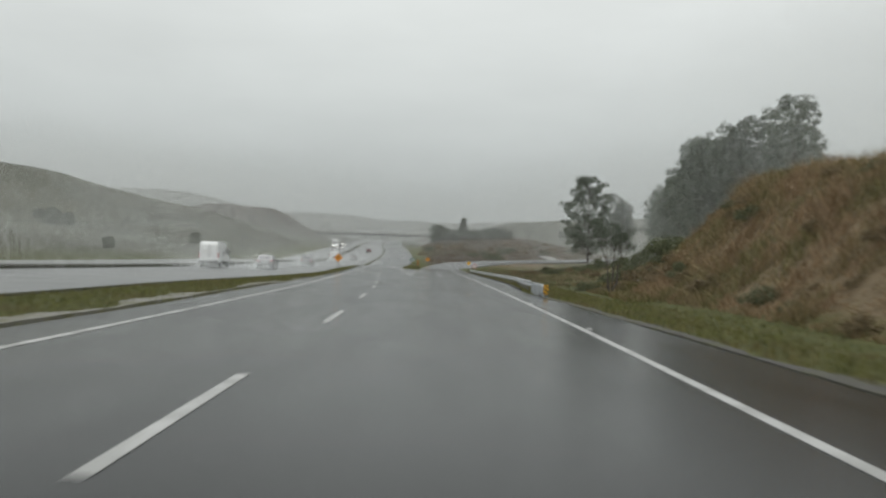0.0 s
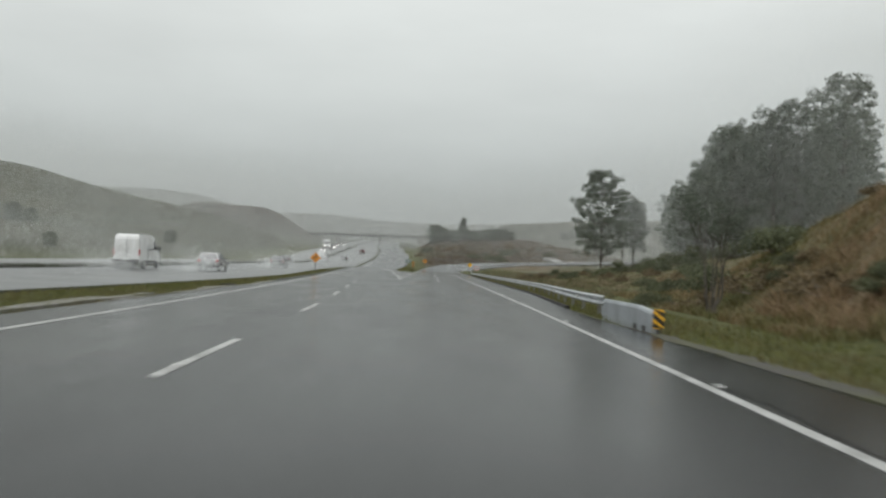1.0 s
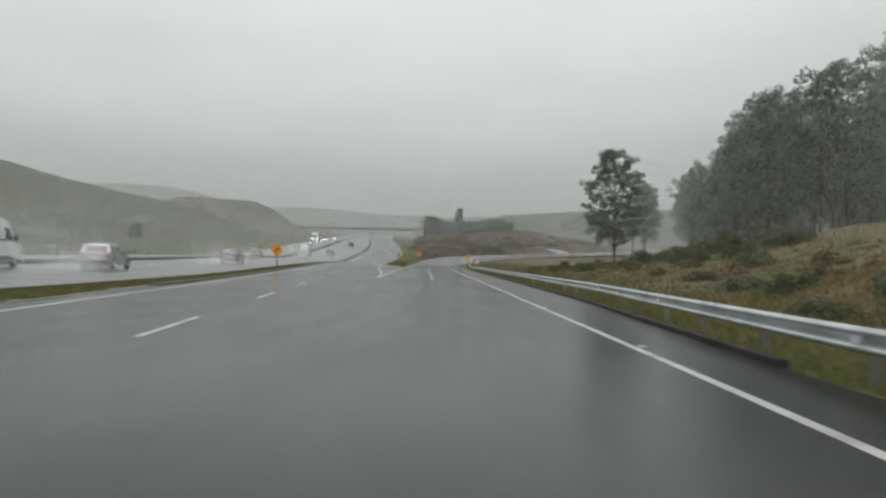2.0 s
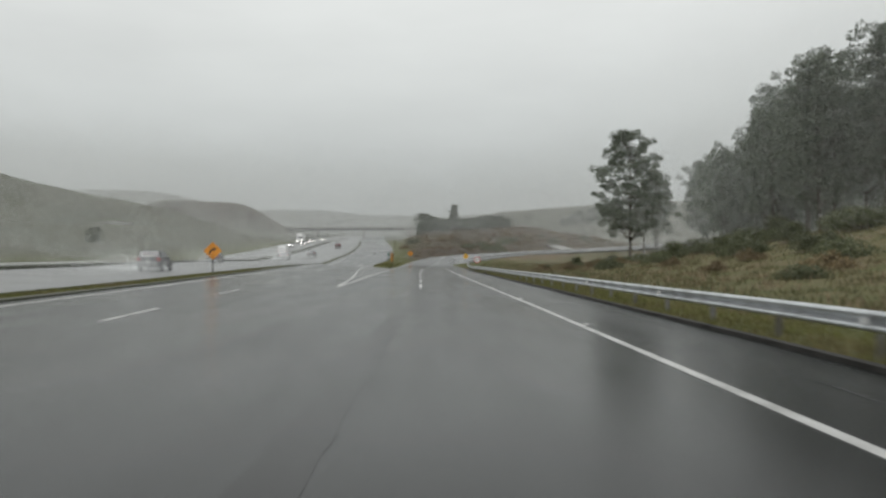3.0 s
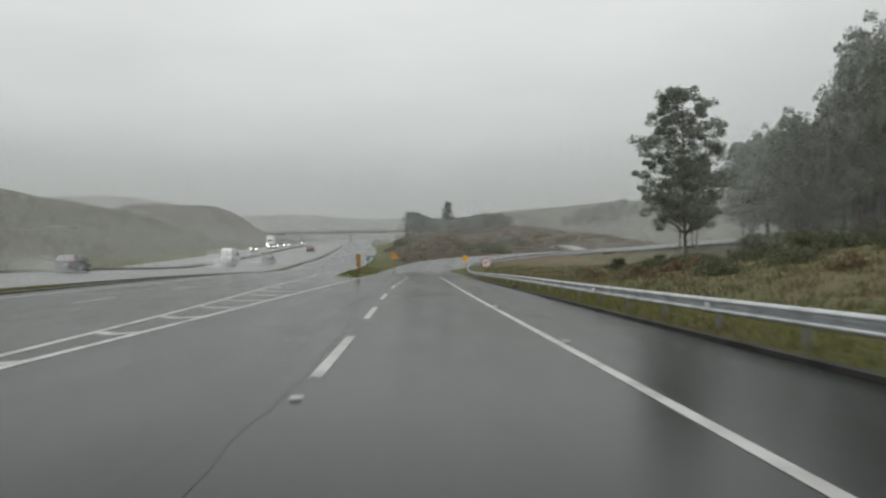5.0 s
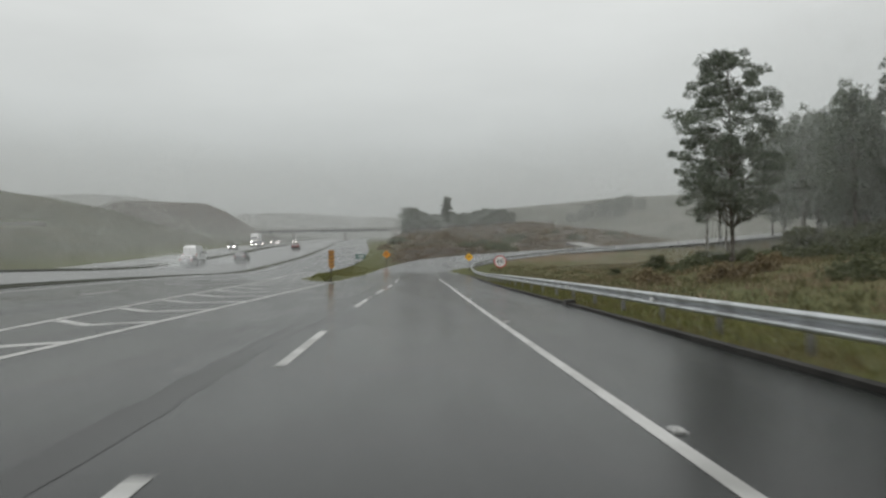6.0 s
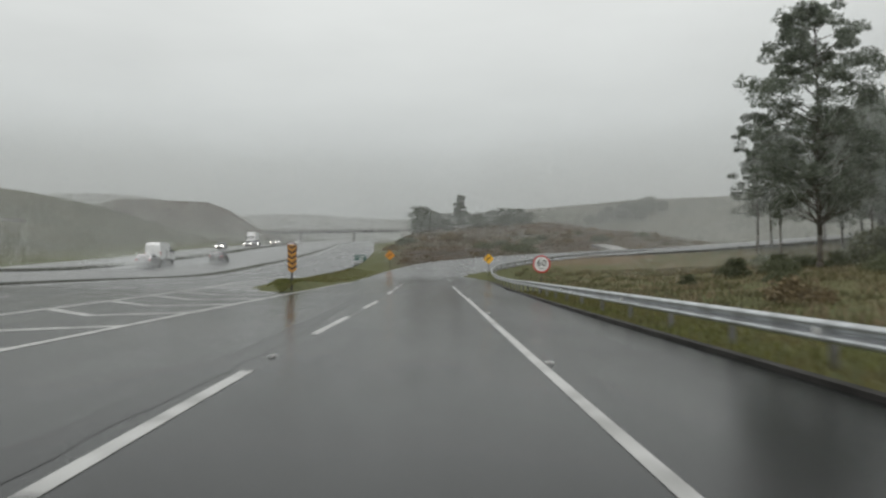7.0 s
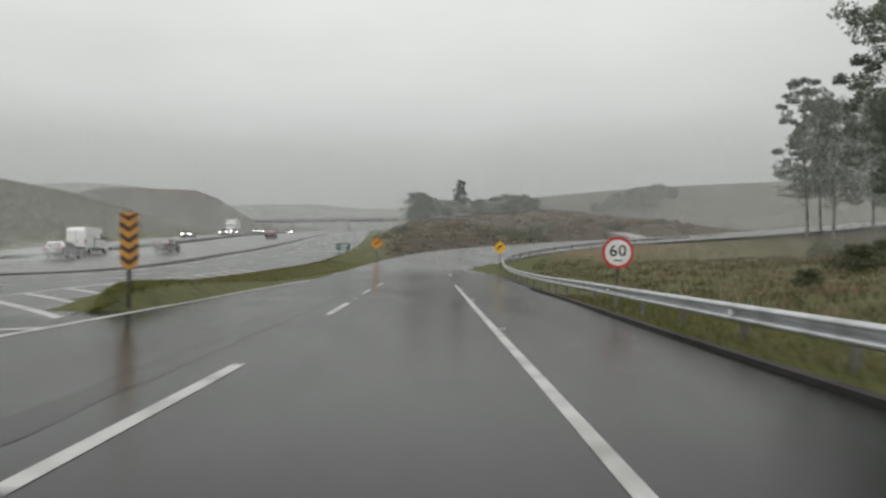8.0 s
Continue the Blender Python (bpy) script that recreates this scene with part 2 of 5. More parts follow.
def ground_material():
    """Open ground: grass, dry grass and bare soil, mixed by the ground cover stored on the mesh."""
    m = bpy.data.materials.new("open_ground")
    m.use_nodes = True
    t = m.node_tree
    b = t.nodes["Principled BSDF"]
    where = t.nodes.new("ShaderNodeNewGeometry").outputs["Position"]

    def speckle(scale, a, c, lo=0.32, hi=0.68):
        n = node(t, "ShaderNodeTexNoise", Scale=scale, Detail=7.0, Roughness=0.65)
        t.links.new(where, n.inputs["Vector"])
        r = t.nodes.new("ShaderNodeValToRGB")
        r.color_ramp.elements[0].position, r.color_ramp.elements[1].position = lo, hi
        r.color_ramp.elements[0].color, r.color_ramp.elements[1].color = (*a, 1), (*c, 1)
        t.links.new(n.outputs["Fac"], r.inputs["Fac"])
        return r.outputs["Color"], n.outputs["Fac"]

    green, fine = speckle(1.7, (0.046, 0.056, 0.020), (0.122, 0.122, 0.050))
    dry, _ = speckle(1.3, (0.10, 0.078, 0.048), (0.21, 0.160, 0.100))
    soil, _ = speckle(0.10, (0.040, 0.033, 0.025), (0.086, 0.068, 0.049))
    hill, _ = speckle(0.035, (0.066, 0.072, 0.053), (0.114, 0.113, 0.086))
    cover = t.nodes.new("ShaderNodeAttribute")
    cover.attribute_name = "cover"
    amounts = t.nodes.new("ShaderNodeSeparateColor")
    t.links.new(cover.outputs["Color"], amounts.inputs["Color"])
    _, blotch = speckle(0.35, (0, 0, 0), (1, 1, 1))
    edge = t.nodes.new("ShaderNodeMath")
    edge.operation = "MULTIPLY_ADD"
    edge.inputs[1].default_value, edge.inputs[2].default_value = 1.2, -0.6
    t.links.new(blotch, edge.inputs[0])
    total = t.nodes.new("ShaderNodeMath")
    total.operation, total.use_clamp = "ADD", True
    t.links.new(edge.outputs[0], total.inputs[0])
    t.links.new(amounts.outputs["Red"], total.inputs[1])
    sharp = t.nodes.new("ShaderNodeMapRange")
    sharp.inputs["From Min"].default_value, sharp.inputs["From Max"].default_value = 0.3, 0.7
    t.links.new(total.outputs[0], sharp.inputs["Value"])
    first = t.nodes.new("ShaderNodeMix")
    first.data_type = "RGBA"
    t.links.new(sharp.outputs["Result"], first.inputs["Factor"])
    t.links.new(green, first.inputs["A"])
    t.links.new(dry, first.inputs["B"])
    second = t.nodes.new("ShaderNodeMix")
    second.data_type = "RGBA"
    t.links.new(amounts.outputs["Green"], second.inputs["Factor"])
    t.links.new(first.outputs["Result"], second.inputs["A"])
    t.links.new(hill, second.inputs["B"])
    third = t.nodes.new("ShaderNodeMix")
    third.data_type = "RGBA"
    t.links.new(amounts.outputs["Blue"], third.inputs["Factor"])
    t.links.new(second.outputs["Result"], third.inputs["A"])
    t.links.new(soil, third.inputs["B"])
    t.links.new(third.outputs["Result"], b.inputs["Base Color"])
    b.inputs["Roughness"].default_value = 0.9
    b.inputs["Specular IOR Level"].default_value = 0.2
    relief = node(t, "ShaderNodeBump", Strength=0.7, Distance=0.12)
    t.links.new(fine, relief.inputs["Height"])
    t.links.new(relief.outputs["Normal"], b.inputs["Normal"])
    return m


GROUND = ground_material()


# ---- mesh helpers ----
def finish(name, bm, mat, parent=None, label="", soft=False):
    data = bpy.data.meshes.new(name)
    bm.normal_update()
    bm.to_mesh(data)
    bm.free()
    data.materials.append(mat)
    if soft:
        data.shade_smooth()
    ob = new(name, data)
    if parent is not None:
        ob.parent = parent
    return tagged(ob, label)


part = finish


def sheet(name, verts, faces, mat, parent=None, soft=False):
    """A mesh object from arrays of points and of three- or four-cornered faces."""
    verts, faces = np.asarray(verts, np.float32), np.asarray(faces, np.int32)
    data = bpy.data.meshes.new(name)
    data.vertices.add(len(verts))
    data.vertices.foreach_set("co", verts.ravel())
    n, k = faces.shape
    data.loops.add(n * k)
    data.loops.foreach_set("vertex_index", faces.ravel())
    data.polygons.add(n)
    data.polygons.foreach_set("loop_start", np.arange(0, n * k, k, dtype=np.int32))
    data.update(calc_edges=True)
    data.materials.append(mat)
    if soft:
        data.shade_smooth()
    else:
        data.shade_flat()
    ob = new(name, data)
    if parent is not None:
        ob.parent = parent
    return ob


def box(bm, x, y, z, sx, sy, sz, turn=None, bevel=0.0):
    """A box centred at x, y, z, with softened edges."""
    m = Matrix.Translation((x, y, z)) @ (turn or Matrix()) @ Matrix.Diagonal((sx, sy, sz, 1))
    made = bmesh.ops.create_cube(bm, size=1.0, matrix=m)["verts"]
    if bevel:
        edges = list({e for v in made for e in v.link_edges})
        bmesh.ops.bevel(bm, geom=edges, offset=bevel, segments=2, affect="EDGES")
    return made


def rod(bm, a, b, r1, r2=None, n=8):
    """A tapered round bar from a to b."""
    a, b = Vector(a), Vector(b)
    d = b - a
    m = Matrix.Translation((a + b) / 2) @ d.to_track_quat("Z", "Y").to_matrix().to_4x4()
    bmesh.ops.create_cone(bm, cap_ends=True, segments=n, radius1=r1, radius2=r1 if r2 is None else r2, depth=d.length, matrix=m)


def ribbon(name, left, right, mat, depth=0.12, parent=None):
    """A strip of surface between two rows of points, with thickness."""
    left, right = np.asarray(left, float), np.asarray(right, float)
    n = len(left)
    low = np.array([0, 0, depth])
    verts = np.concatenate([left, right, left - low, right - low])
    i = np.arange(n - 1)
    faces = np.concatenate([np.stack([i, i + n, i + n + 1, i + 1], 1), np.stack([i + 2 * n, i, i + 1, i + 1 + 2 * n], 1), np.stack([i + n, i + 3 * n, i + 3 * n + 1, i + n + 1], 1)])
    ends = np.array([[0, 2 * n, 3 * n, n], [n - 1, 2 * n - 1, 4 * n - 1, 3 * n - 1]])
    return sheet(name, verts, np.concatenate([faces, ends]), mat, parent)
# ---- ground heights and road plan ----
def curve(pairs):
    """A smooth function through (y, value) pairs, straight beyond the ends."""
    ys = np.array([p[0] for p in pairs], float)
    vs = np.array([p[1] for p in pairs], float)
    slopes = np.gradient(vs, ys)

    def f(y):
        y = np.asarray(y, float)
        i = np.clip(np.searchsorted(ys, y) - 1, 0, len(ys) - 2)
        h = ys[i + 1] - ys[i]
        u = np.clip((y - ys[i]) / h, 0, 1)
        a = (1 + 2 * u) * (1 - u) ** 2 * vs[i] + u * (1 - u) ** 2 * h * slopes[i]
        b = u * u * (3 - 2 * u) * vs[i + 1] + u * u * (u - 1) * h * slopes[i + 1]
        end = np.where(y < ys[0], (y - ys[0]) * slopes[0], np.where(y > ys[-1], (y - ys[-1]) * slopes[-1], 0))
        return a + b + end
    return f


def smooth(a, b, v):
    u = np.clip((np.asarray(v, float) - a) / (b - a), 0, 1)
    return u * u * (3 - 2 * u)


crown = curve([(-80, -0.2), (0, 0.0), (20, 0.046), (40, 0.123), (60, 0.157), (80, 0.20), (100, 0.283), (120, 0.385), (140, 0.46), (160, 0.55), (180, 0.585), (200, 0.52), (220, 0.475), (240, 0.44), (300, 0.42), (400, 0.42)])
fall = curve([(-80, -0.009), (0, -0.009), (100, -0.0254), (200, -0.042), (280, -0.05), (320, -0.05), (420, -0.03), (500, 0.0), (900, 0.0)])
climb = curve([(0, 0.0), (200, 0.0), (235, 0.15), (271, 1.5), (332, 4.6), (440, 10.0), (640, 19.5), (800, 25.5), (1200, 36.0)])


def road_z(x, y):
    """Height of the highway surface: a gentle sag, banked towards the inside of the curve, then the climb to the bridge."""
    y = np.asarray(y, float)
    return crown(y) + fall(y) * (np.clip(x, -32, 14) - 0.03 * np.clip(y, -80, 300)) + climb(y)


# lateral lines of the plan, as functions of the distance along the road
line_right = curve([(-60, 1.6), (5, 2.91), (18.7, 3.27), (40, 3.6), (55, 3.87), (71, 4.1), (92, 4.33), (110, 4.35), (136, 4.34), (162, 4.36), (184, 4.53), (205, 4.74), (225, 5.0), (248, 5.3)])
line_lane = curve([(-60, -0.7), (6, -1.93), (19.4, -2.22), (32, -2.62), (49, -3.25), (66, -4.27), (82, -5.2), (99, -6.2), (112, -6.82), (124, -7.47), (141, -8.6), (156, -9.2), (200, -11.4), (250, -13.0), (300, -13.3), (350, -15.0), (445, -20.8), (523, -25.5), (640, -30.0), (900, -34)])
line_left = curve([(-60, -4.0), (11, -5.35), (20, -5.68), (30, -6.05), (43, -6.6), (54, -7.23), (70, -8.2), (81, -8.8), (99, -9.7), (112, -10.4), (124, -10.95), (145, -11.8), (161, -12.6), (200, -15.2), (250, -16.8), (300, -17.0), (350, -18.8), (445, -25.0), (523, -30), (640, -35), (900, -39)])
line_exit = curve([(80, 0.95), (107, 0.86), (127, 0.80), (142, 0.69), (149, 0.66), (163, 0.74), (174, 0.94), (182, 1.05), (196, 1.0), (215, 0.85), (238, 0.9)])
line_gore = curve([(80, -2.7), (106, -2.9), (123, -2.95), (140, -3.05), (151, -3.0), (163, -2.95), (175, -2.95), (185, -2.99), (200, -3.2), (220, -3.4), (238, -3.37)])
edge_right = curve([(-60, 4.2), (0, 4.85), (20, 5.05), (40, 5.08), (50, 5.22), (60, 5.70), (70, 6.25), (79, 6.72), (92, 6.97), (105, 7.2), (128, 7.28), (146, 7.46), (160, 7.52), (183, 7.66), (200, 8.25), (218, 8.9)])
edge_left = curve([(-60, -5.7), (0, -6.4), (20, -6.85), (40, -7.75), (60, -8.6), (80, -9.5), (100, -10.5), (126, -12.0), (156, -13.8), (200, -16.2), (250, -17.8), (300, -18.0), (350, -19.8), (445, -26.0), (523, -31), (640, -36), (900, -40)])
median_width = curve([(-60, 5.1), (0, 5.1), (20, 4.75), (40, 4.25), (60, 3.3), (90, 2.2), (128, 2.3), (200, 1.6), (900, 1.5)])
main_right = curve([(180, -3.2), (188, -3.6), (190, -4.0), (191.5, -4.6), (193.5, -5.3), (196, -5.75), (200, -6.2), (209, -7.0), (222, -8.0), (236, -8.5), (250, -8.0), (262, -7.3), (280, -7.1), (320, -7.8), (400, -12), (500, -18), (640, -24), (900, -28)])


# the slip road beyond the nose: left edge, right edge and height, point by point
RAMP = [((-3.3, 200), (8.15, 200), None), ((-3.5, 220), (9.0, 219), None), ((-3.35, 238), (9.5, 243), None),
        ((-2.2, 253), (10.6, 259), 1.75), ((-0.2, 272), (14.0, 272), 2.45), ((3.4, 288), (20.0, 282), 3.25), ((11, 301), (29, 289), 4.05),
        ((23, 311), (41, 295), 4.8), ((40, 320), (55, 302), 5.6), ((62, 332), (73, 312), 6.8), ((88, 350), (97, 331), 8.6), ((125, 380), (133, 361), 11.0)]


def ramp_rows(n):
    """Points along the slip road: left edge, right edge, height at both, in n even steps."""
    u = np.arange(len(RAMP), dtype=float)
    lx, ly = curve(list(zip(u, [r[0][0] for r in RAMP]))), curve(list(zip(u, [r[0][1] for r in RAMP])))
    rx, ry = curve(list(zip(u, [r[1][0] for r in RAMP]))), curve(list(zip(u, [r[1][1] for r in RAMP])))
    zl = curve(list(zip(u, [r[2] if r[2] is not None else float(road_z(*r[0])) for r in RAMP])))
    zr = curve(list(zip(u, [(r[2] - 0.25) if r[2] is not None else float(road_z(*r[1])) for r in RAMP])))
    t = np.linspace(0, len(RAMP) - 1, n)
    return np.stack([lx(t), ly(t), zl(t), rx(t), ry(t), zr(t)], 1)


# crest line of the hills on the far side of the highway: x, y, height
RIDGE = np.array([(-800, 330, 120), (-440, 430, 86), (-300, 450, 61), (-225, 450, 48), (-190, 450, 38.2), (-167, 450, 33.0), (-150, 450, 29), (-128, 450, 22), (-107, 450, 15), (-88, 455, 9)], float)
MESA = np.array([(-205, 650, 37), (-177, 640, 40.5), (-162, 640, 44.3), (-137, 640, 42.3), (-119, 640, 41.3), (-106, 640, 36), (-92, 645, 29)], float)
LOW_RIDGE = np.array([(-150, 720, 34), (-108, 720, 30), (-80, 760, 27), (-60, 820, 29)], float)
# hills beyond the slip road and far behind the overpass
RIDGE_RIGHT = np.array([(20, 800, 36), (71, 720, 40), (151, 700, 44), (228, 700, 46), (330, 690, 50), (480, 640, 60), (700, 500, 70), (900, 200, 60)], float)
RIDGE_BACK = np.array([(-1300, 1150, 86), (-700, 1180, 84), (-450, 1200, 84), (-395, 1200, 90), (-345, 1200, 71), (-260, 1230, 60), (-170, 1280, 68), (-110, 1300, 72), (-20, 1300, 70), (90, 1330, 66), (300, 1300, 72)], float)
# crest line of the wooded knoll between the highway and the slip road
KNOLL = np.array([(-4, 330, 7.0), (2, 400, 12.0), (12, 455, 16.5), (40, 445, 17.5), (51, 418, 14.0), (55, 388, 10.8)], float)


def island_right(y):
    """Edge of the grass island towards the slip road."""
    return line_gore(np.minimum(y, 238)) - np.interp(y, [189.4, 190.0, 190.7, 193, 197, 215, 222, 262], [0.9, 0.35, 0.06, 0.1, 0.5, 0.55, 0.35, 0.3])


def crest(x, y, line, reach):
    """Height of a rounded ridge along a crest line at points x, y."""
    out = np.zeros_like(x)
    for a, b in zip(line[:-1], line[1:]):
        d = b[:2] - a[:2]
        u = np.clip(((x - a[0]) * d[0] + (y - a[1]) * d[1]) / (d @ d), 0, 1)
        dist = np.hypot(x - a[0] - u * d[0], y - a[1] - u * d[1])
        h = (a[2] + (b[2] - a[2]) * u) * (1 - smooth(0.04, 1.0, dist / reach))
        out = np.maximum(out, h)
    return out


def nearest(x, y, line):
    """Distance to a line of points x, y, z and the height there."""
    best, height = np.full(x.shape, 1e9), np.zeros_like(x)
    for a, b in zip(line[:-1], line[1:]):
        d = b[:2] - a[:2]
        u = np.clip(((x - a[0]) * d[0] + (y - a[1]) * d[1]) / (d @ d), 0, 1)
        dist = np.hypot(x - a[0] - u * d[0], y - a[1] - u * d[1])
        better = dist < best
        best, height = np.where(better, dist, best), np.where(better, a[2] + (b[2] - a[2]) * u, height)
    return best, height


def bank(x, y):
    """The dry cut slope beside the start of the road."""
    foot = np.interp(y, [-60, 20, 40, 55, 67, 90], [9.5, 10.0, 11.0, 12.6, 13.5, 16.0])
    top = np.interp(y, [-60, 34, 44, 50, 54, 58, 62, 66, 70, 75, 85, 93], [6.6, 6.6, 7.5, 7.7, 7.1, 6.4, 5.6, 5.0, 4.4, 3.4, 1.4, 0.0])
    return top * (smooth(-0.5, 7.5, x - foot) * 0.93 + 0.1 * smooth(5, 40, x - foot))


def lumps(x, y, size):
    return (np.sin(x / size + 1.3 * np.sin(y / size * 0.7)) + np.sin(y / size * 1.13 + 1.7 * np.sin(x / size * 0.6)) + 0.5 * np.sin((x + y) / size * 2.3)) / 2.5


RAMP_ROWS = ramp_rows(80)
RAMP_MID = np.stack([(RAMP_ROWS[:, 0] + RAMP_ROWS[:, 3]) / 2, (RAMP_ROWS[:, 1] + RAMP_ROWS[:, 4]) / 2, (RAMP_ROWS[:, 2] + RAMP_ROWS[:, 5]) / 2], 1)


def tilt_of_ramp(x, y):
    """How far the slip road lies above or below its middle, sideways from it."""
    best, height = np.full(x.shape, 1e9), np.zeros_like(x)
    for r in RAMP_ROWS[::2]:
        mx, my, ax, ay = (r[0] + r[3]) / 2, (r[1] + r[4]) / 2, (r[3] - r[0]) / 2, (r[4] - r[1]) / 2
        dist = np.hypot(x - mx, y - my)
        s = np.clip(((x - mx) * ax + (y - my) * ay) / (ax * ax + ay * ay), -1.6, 1.6)
        better = dist < best
        best, height = np.where(better, dist, best), np.where(better, s * (r[5] - r[2]) / 2, height)
    return height


def ramp_left(y):
    """Left edge of the slip road where it climbs round the knoll."""
    return np.interp(y, [253, 272, 288, 301, 311, 320, 332, 350, 380], [-2.2, -0.2, 3.4, 11, 23, 40, 62, 88, 125])


def far_left(y):
    """Outer edge of the far carriageway."""
    return edge_left(y) - median_width(y) - 26.0


def ground_z(x, y):
    """Height of the open ground."""
    x, y = np.broadcast_arrays(np.asarray(x, float), np.asarray(y, float))
    x, y = x.copy(), y.copy()
    yy = np.clip(y, -120, 900)
    # right-hand fields
    er = np.where(yy < 218, edge_right(np.minimum(yy, 218)), 9.0)
    side = x - er
    steep = np.interp(yy, [0, 80, 110, 165, 205, 240, 900], [0.05, 0.1, 0.25, 0.25, 0.07, 0.045, 0.03])
    field = np.minimum(road_z(er, np.minimum(yy, 235)), 0.6) - 0.05 - 0.24 * smooth(0.6, 4, side) + 0.8 * smooth(4, 24, side) * smooth(120, 215, yy)
    field = field + steep * 40 * np.log1p(np.exp(np.clip((x - 29) / 6, -30, 30))) * 6 / 40 / (1 + np.maximum(x - 60, 0) / 60)
    field = field + bank(x, yy) + 0.012 * np.maximum(yy - 300, 0)
    field = field + lumps(x, y, 5.0) * 0.12 * smooth(3, 9, side)
    # left-hand side, beyond the far carriageway
    fl = far_left(yy)
    out = fl - x
    left = road_z(fl, yy) - 0.4 + 0.14 * np.clip(out - 3, 0, 50) + 0.03 * np.clip(out - 53, 0, 200)
    left = left + np.maximum(np.maximum(crest(x, y, RIDGE, 160), np.maximum(crest(x, y, MESA, 75), crest(x, y, LOW_RIDGE, 90))) - left, 0) * smooth(2, 60, out)
    left = left + (lumps(x, y, 11.0) * 0.6 + lumps(y, x, 31.0) * 0.5) * smooth(6, 40, out)
    # on the carriageways and their medians
    deck = road_z(x, yy) - 0.10
    mr = np.where(yy < 188, er, main_right(np.maximum(yy, 186)))
    z = np.where(x > mr, field, deck)
    # knoll and island between the highway and the slip road
    mid = road_z(mr, yy) * (1 - smooth(4, 40, x - mr)) + (2.0 + 0.012 * np.maximum(yy - 300, 0)) * smooth(4, 40, x - mr)
    mid = mid + np.maximum(crest(x, y, KNOLL, 75) - mid, 0) * smooth(0, 16, x - mr)
    right_of_main = (yy >= 188) & (x > mr)
    blend = np.maximum(smooth(235, 300, yy), 1 - smooth(0, 6, x - 1)) * (1 - smooth(60, 150, x - 0.25 * (yy - 300)))
    z = np.where(right_of_main, field * (1 - blend) + mid * blend, z)
    z = np.where(x < fl, left, z)
    # slip road bed
    d, h = nearest(x, y, RAMP_MID)
    d, h = d, h + tilt_of_ramp(x, y)
    w = (1 - smooth(8.5, 22, d)) * smooth(200, 214, y)
    z = z * (1 - w) + (h - 0.16) * w
    g = line_gore(np.minimum(yy, 238))
    z = np.where((yy > 185) & (yy < 222) & (x > island_right(yy) - 0.1) & (x < np.where(yy < 208, er + 0.4, g + 1)), road_z(x, yy) - 0.12, z)
    # the verge meets the highway level
    brink = (1 - smooth(0.2, 4.0, x - mr)) * right_of_main * (yy > 192)
    z = z * (1 - brink) + np.maximum(z, road_z(mr, yy) - 0.03) * brink
    # grass island behind the nose
    isl = smooth(-0.1, 0.9, x - mr) * smooth(-0.05, 0.32, island_right(yy) - 0.05 - x) * smooth(188.8, 191.5, yy) * (1 - smooth(236, 262, yy))
    z = z + isl * (0.44 - 0.2 * smooth(194, 204, yy))
    z = z + np.maximum(crest(x, y, RIDGE_RIGHT, 260) - z, 0) * smooth(340, 560, y - 0.1 * np.abs(x)) * smooth(10, 60, x)
    z = z + np.maximum(crest(x, y, RIDGE_BACK, 380) - z, 0) * smooth(900, 1100, y)
    # distance: rolling country
    far = smooth(520, 1300, np.hypot(x, y))
    z = z + far * (8 + 8 * lumps(x, y, 160.0)) * smooth(30, 140, np.abs(x - np.where(y > 300, -30, -10)))
    return z
# ---- the land ----
def patchy(x, y, size, seed):
    """Smooth random heights between -1 and 1 with features of that size."""
    table = np.random.default_rng(seed).uniform(-1, 1, (64, 64))
    u, v = np.asarray(x) / size, np.asarray(y) / size
    i, j = np.floor(u).astype(int), np.floor(v).astype(int)
    a, b = u - i, v - j
    a, b = a * a * (3 - 2 * a), b * b * (3 - 2 * b)
    pick = lambda p, q: table[p % 64, q % 64]
    return (pick(i, j) * (1 - a) + pick(i + 1, j) * a) * (1 - b) + (pick(i, j + 1) * (1 - a) + pick(i + 1, j + 1) * a) * b


def spaced(stops):
    out = []
    for a, b, step in stops:
        out.extend(np.arange(a, b, step))
    return np.array(out + [stops[-1][1]])


gx = spaced([(-2600, -900, 170), (-900, -300, 40), (-300, -90, 12), (-90, -45, 4), (-45, 30, 1.2), (30, 90, 3), (90, 300, 12), (300, 900, 50), (900, 2600, 170)])
gy = spaced([(-500, -80, 60), (-80, -20, 8), (-20, 340, 2.2), (340, 560, 5), (560, 900, 14), (900, 1500, 50), (1500, 4200, 180)])
GX, GY = np.meshgrid(gx, gy)
GZ = ground_z(GX, GY)
nx, ny = len(gx), len(gy)
ids = np.arange(nx * ny).reshape(ny, nx)
quads = np.stack([ids[:-1, :-1], ids[:-1, 1:], ids[1:, 1:], ids[1:, :-1]], -1).reshape(-1, 4)
ground = sheet("ground", np.stack([GX, GY, GZ], -1).reshape(-1, 3), quads, GROUND, soft=True)
tagged(ground, "wet grass verges, dry brown cut slope and green hills", "ground", kind="structure")
side = GX - np.where(GY < 218, edge_right(np.minimum(GY, 218)), 9.0)
dryness = 0.80 * (bank(GX, GY) > 0.25) * (1 - 0.45 * smooth(46, 62, GY)) + (0.40 * smooth(4, 12, side) + 0.06 * smooth(12, 30, side)) * smooth(60, 110, GY) + 0.30 * (crest(GX, GY, KNOLL, 75) > 1.0) * (GX > main_right(np.clip(GY, 190, 900)) + 4)
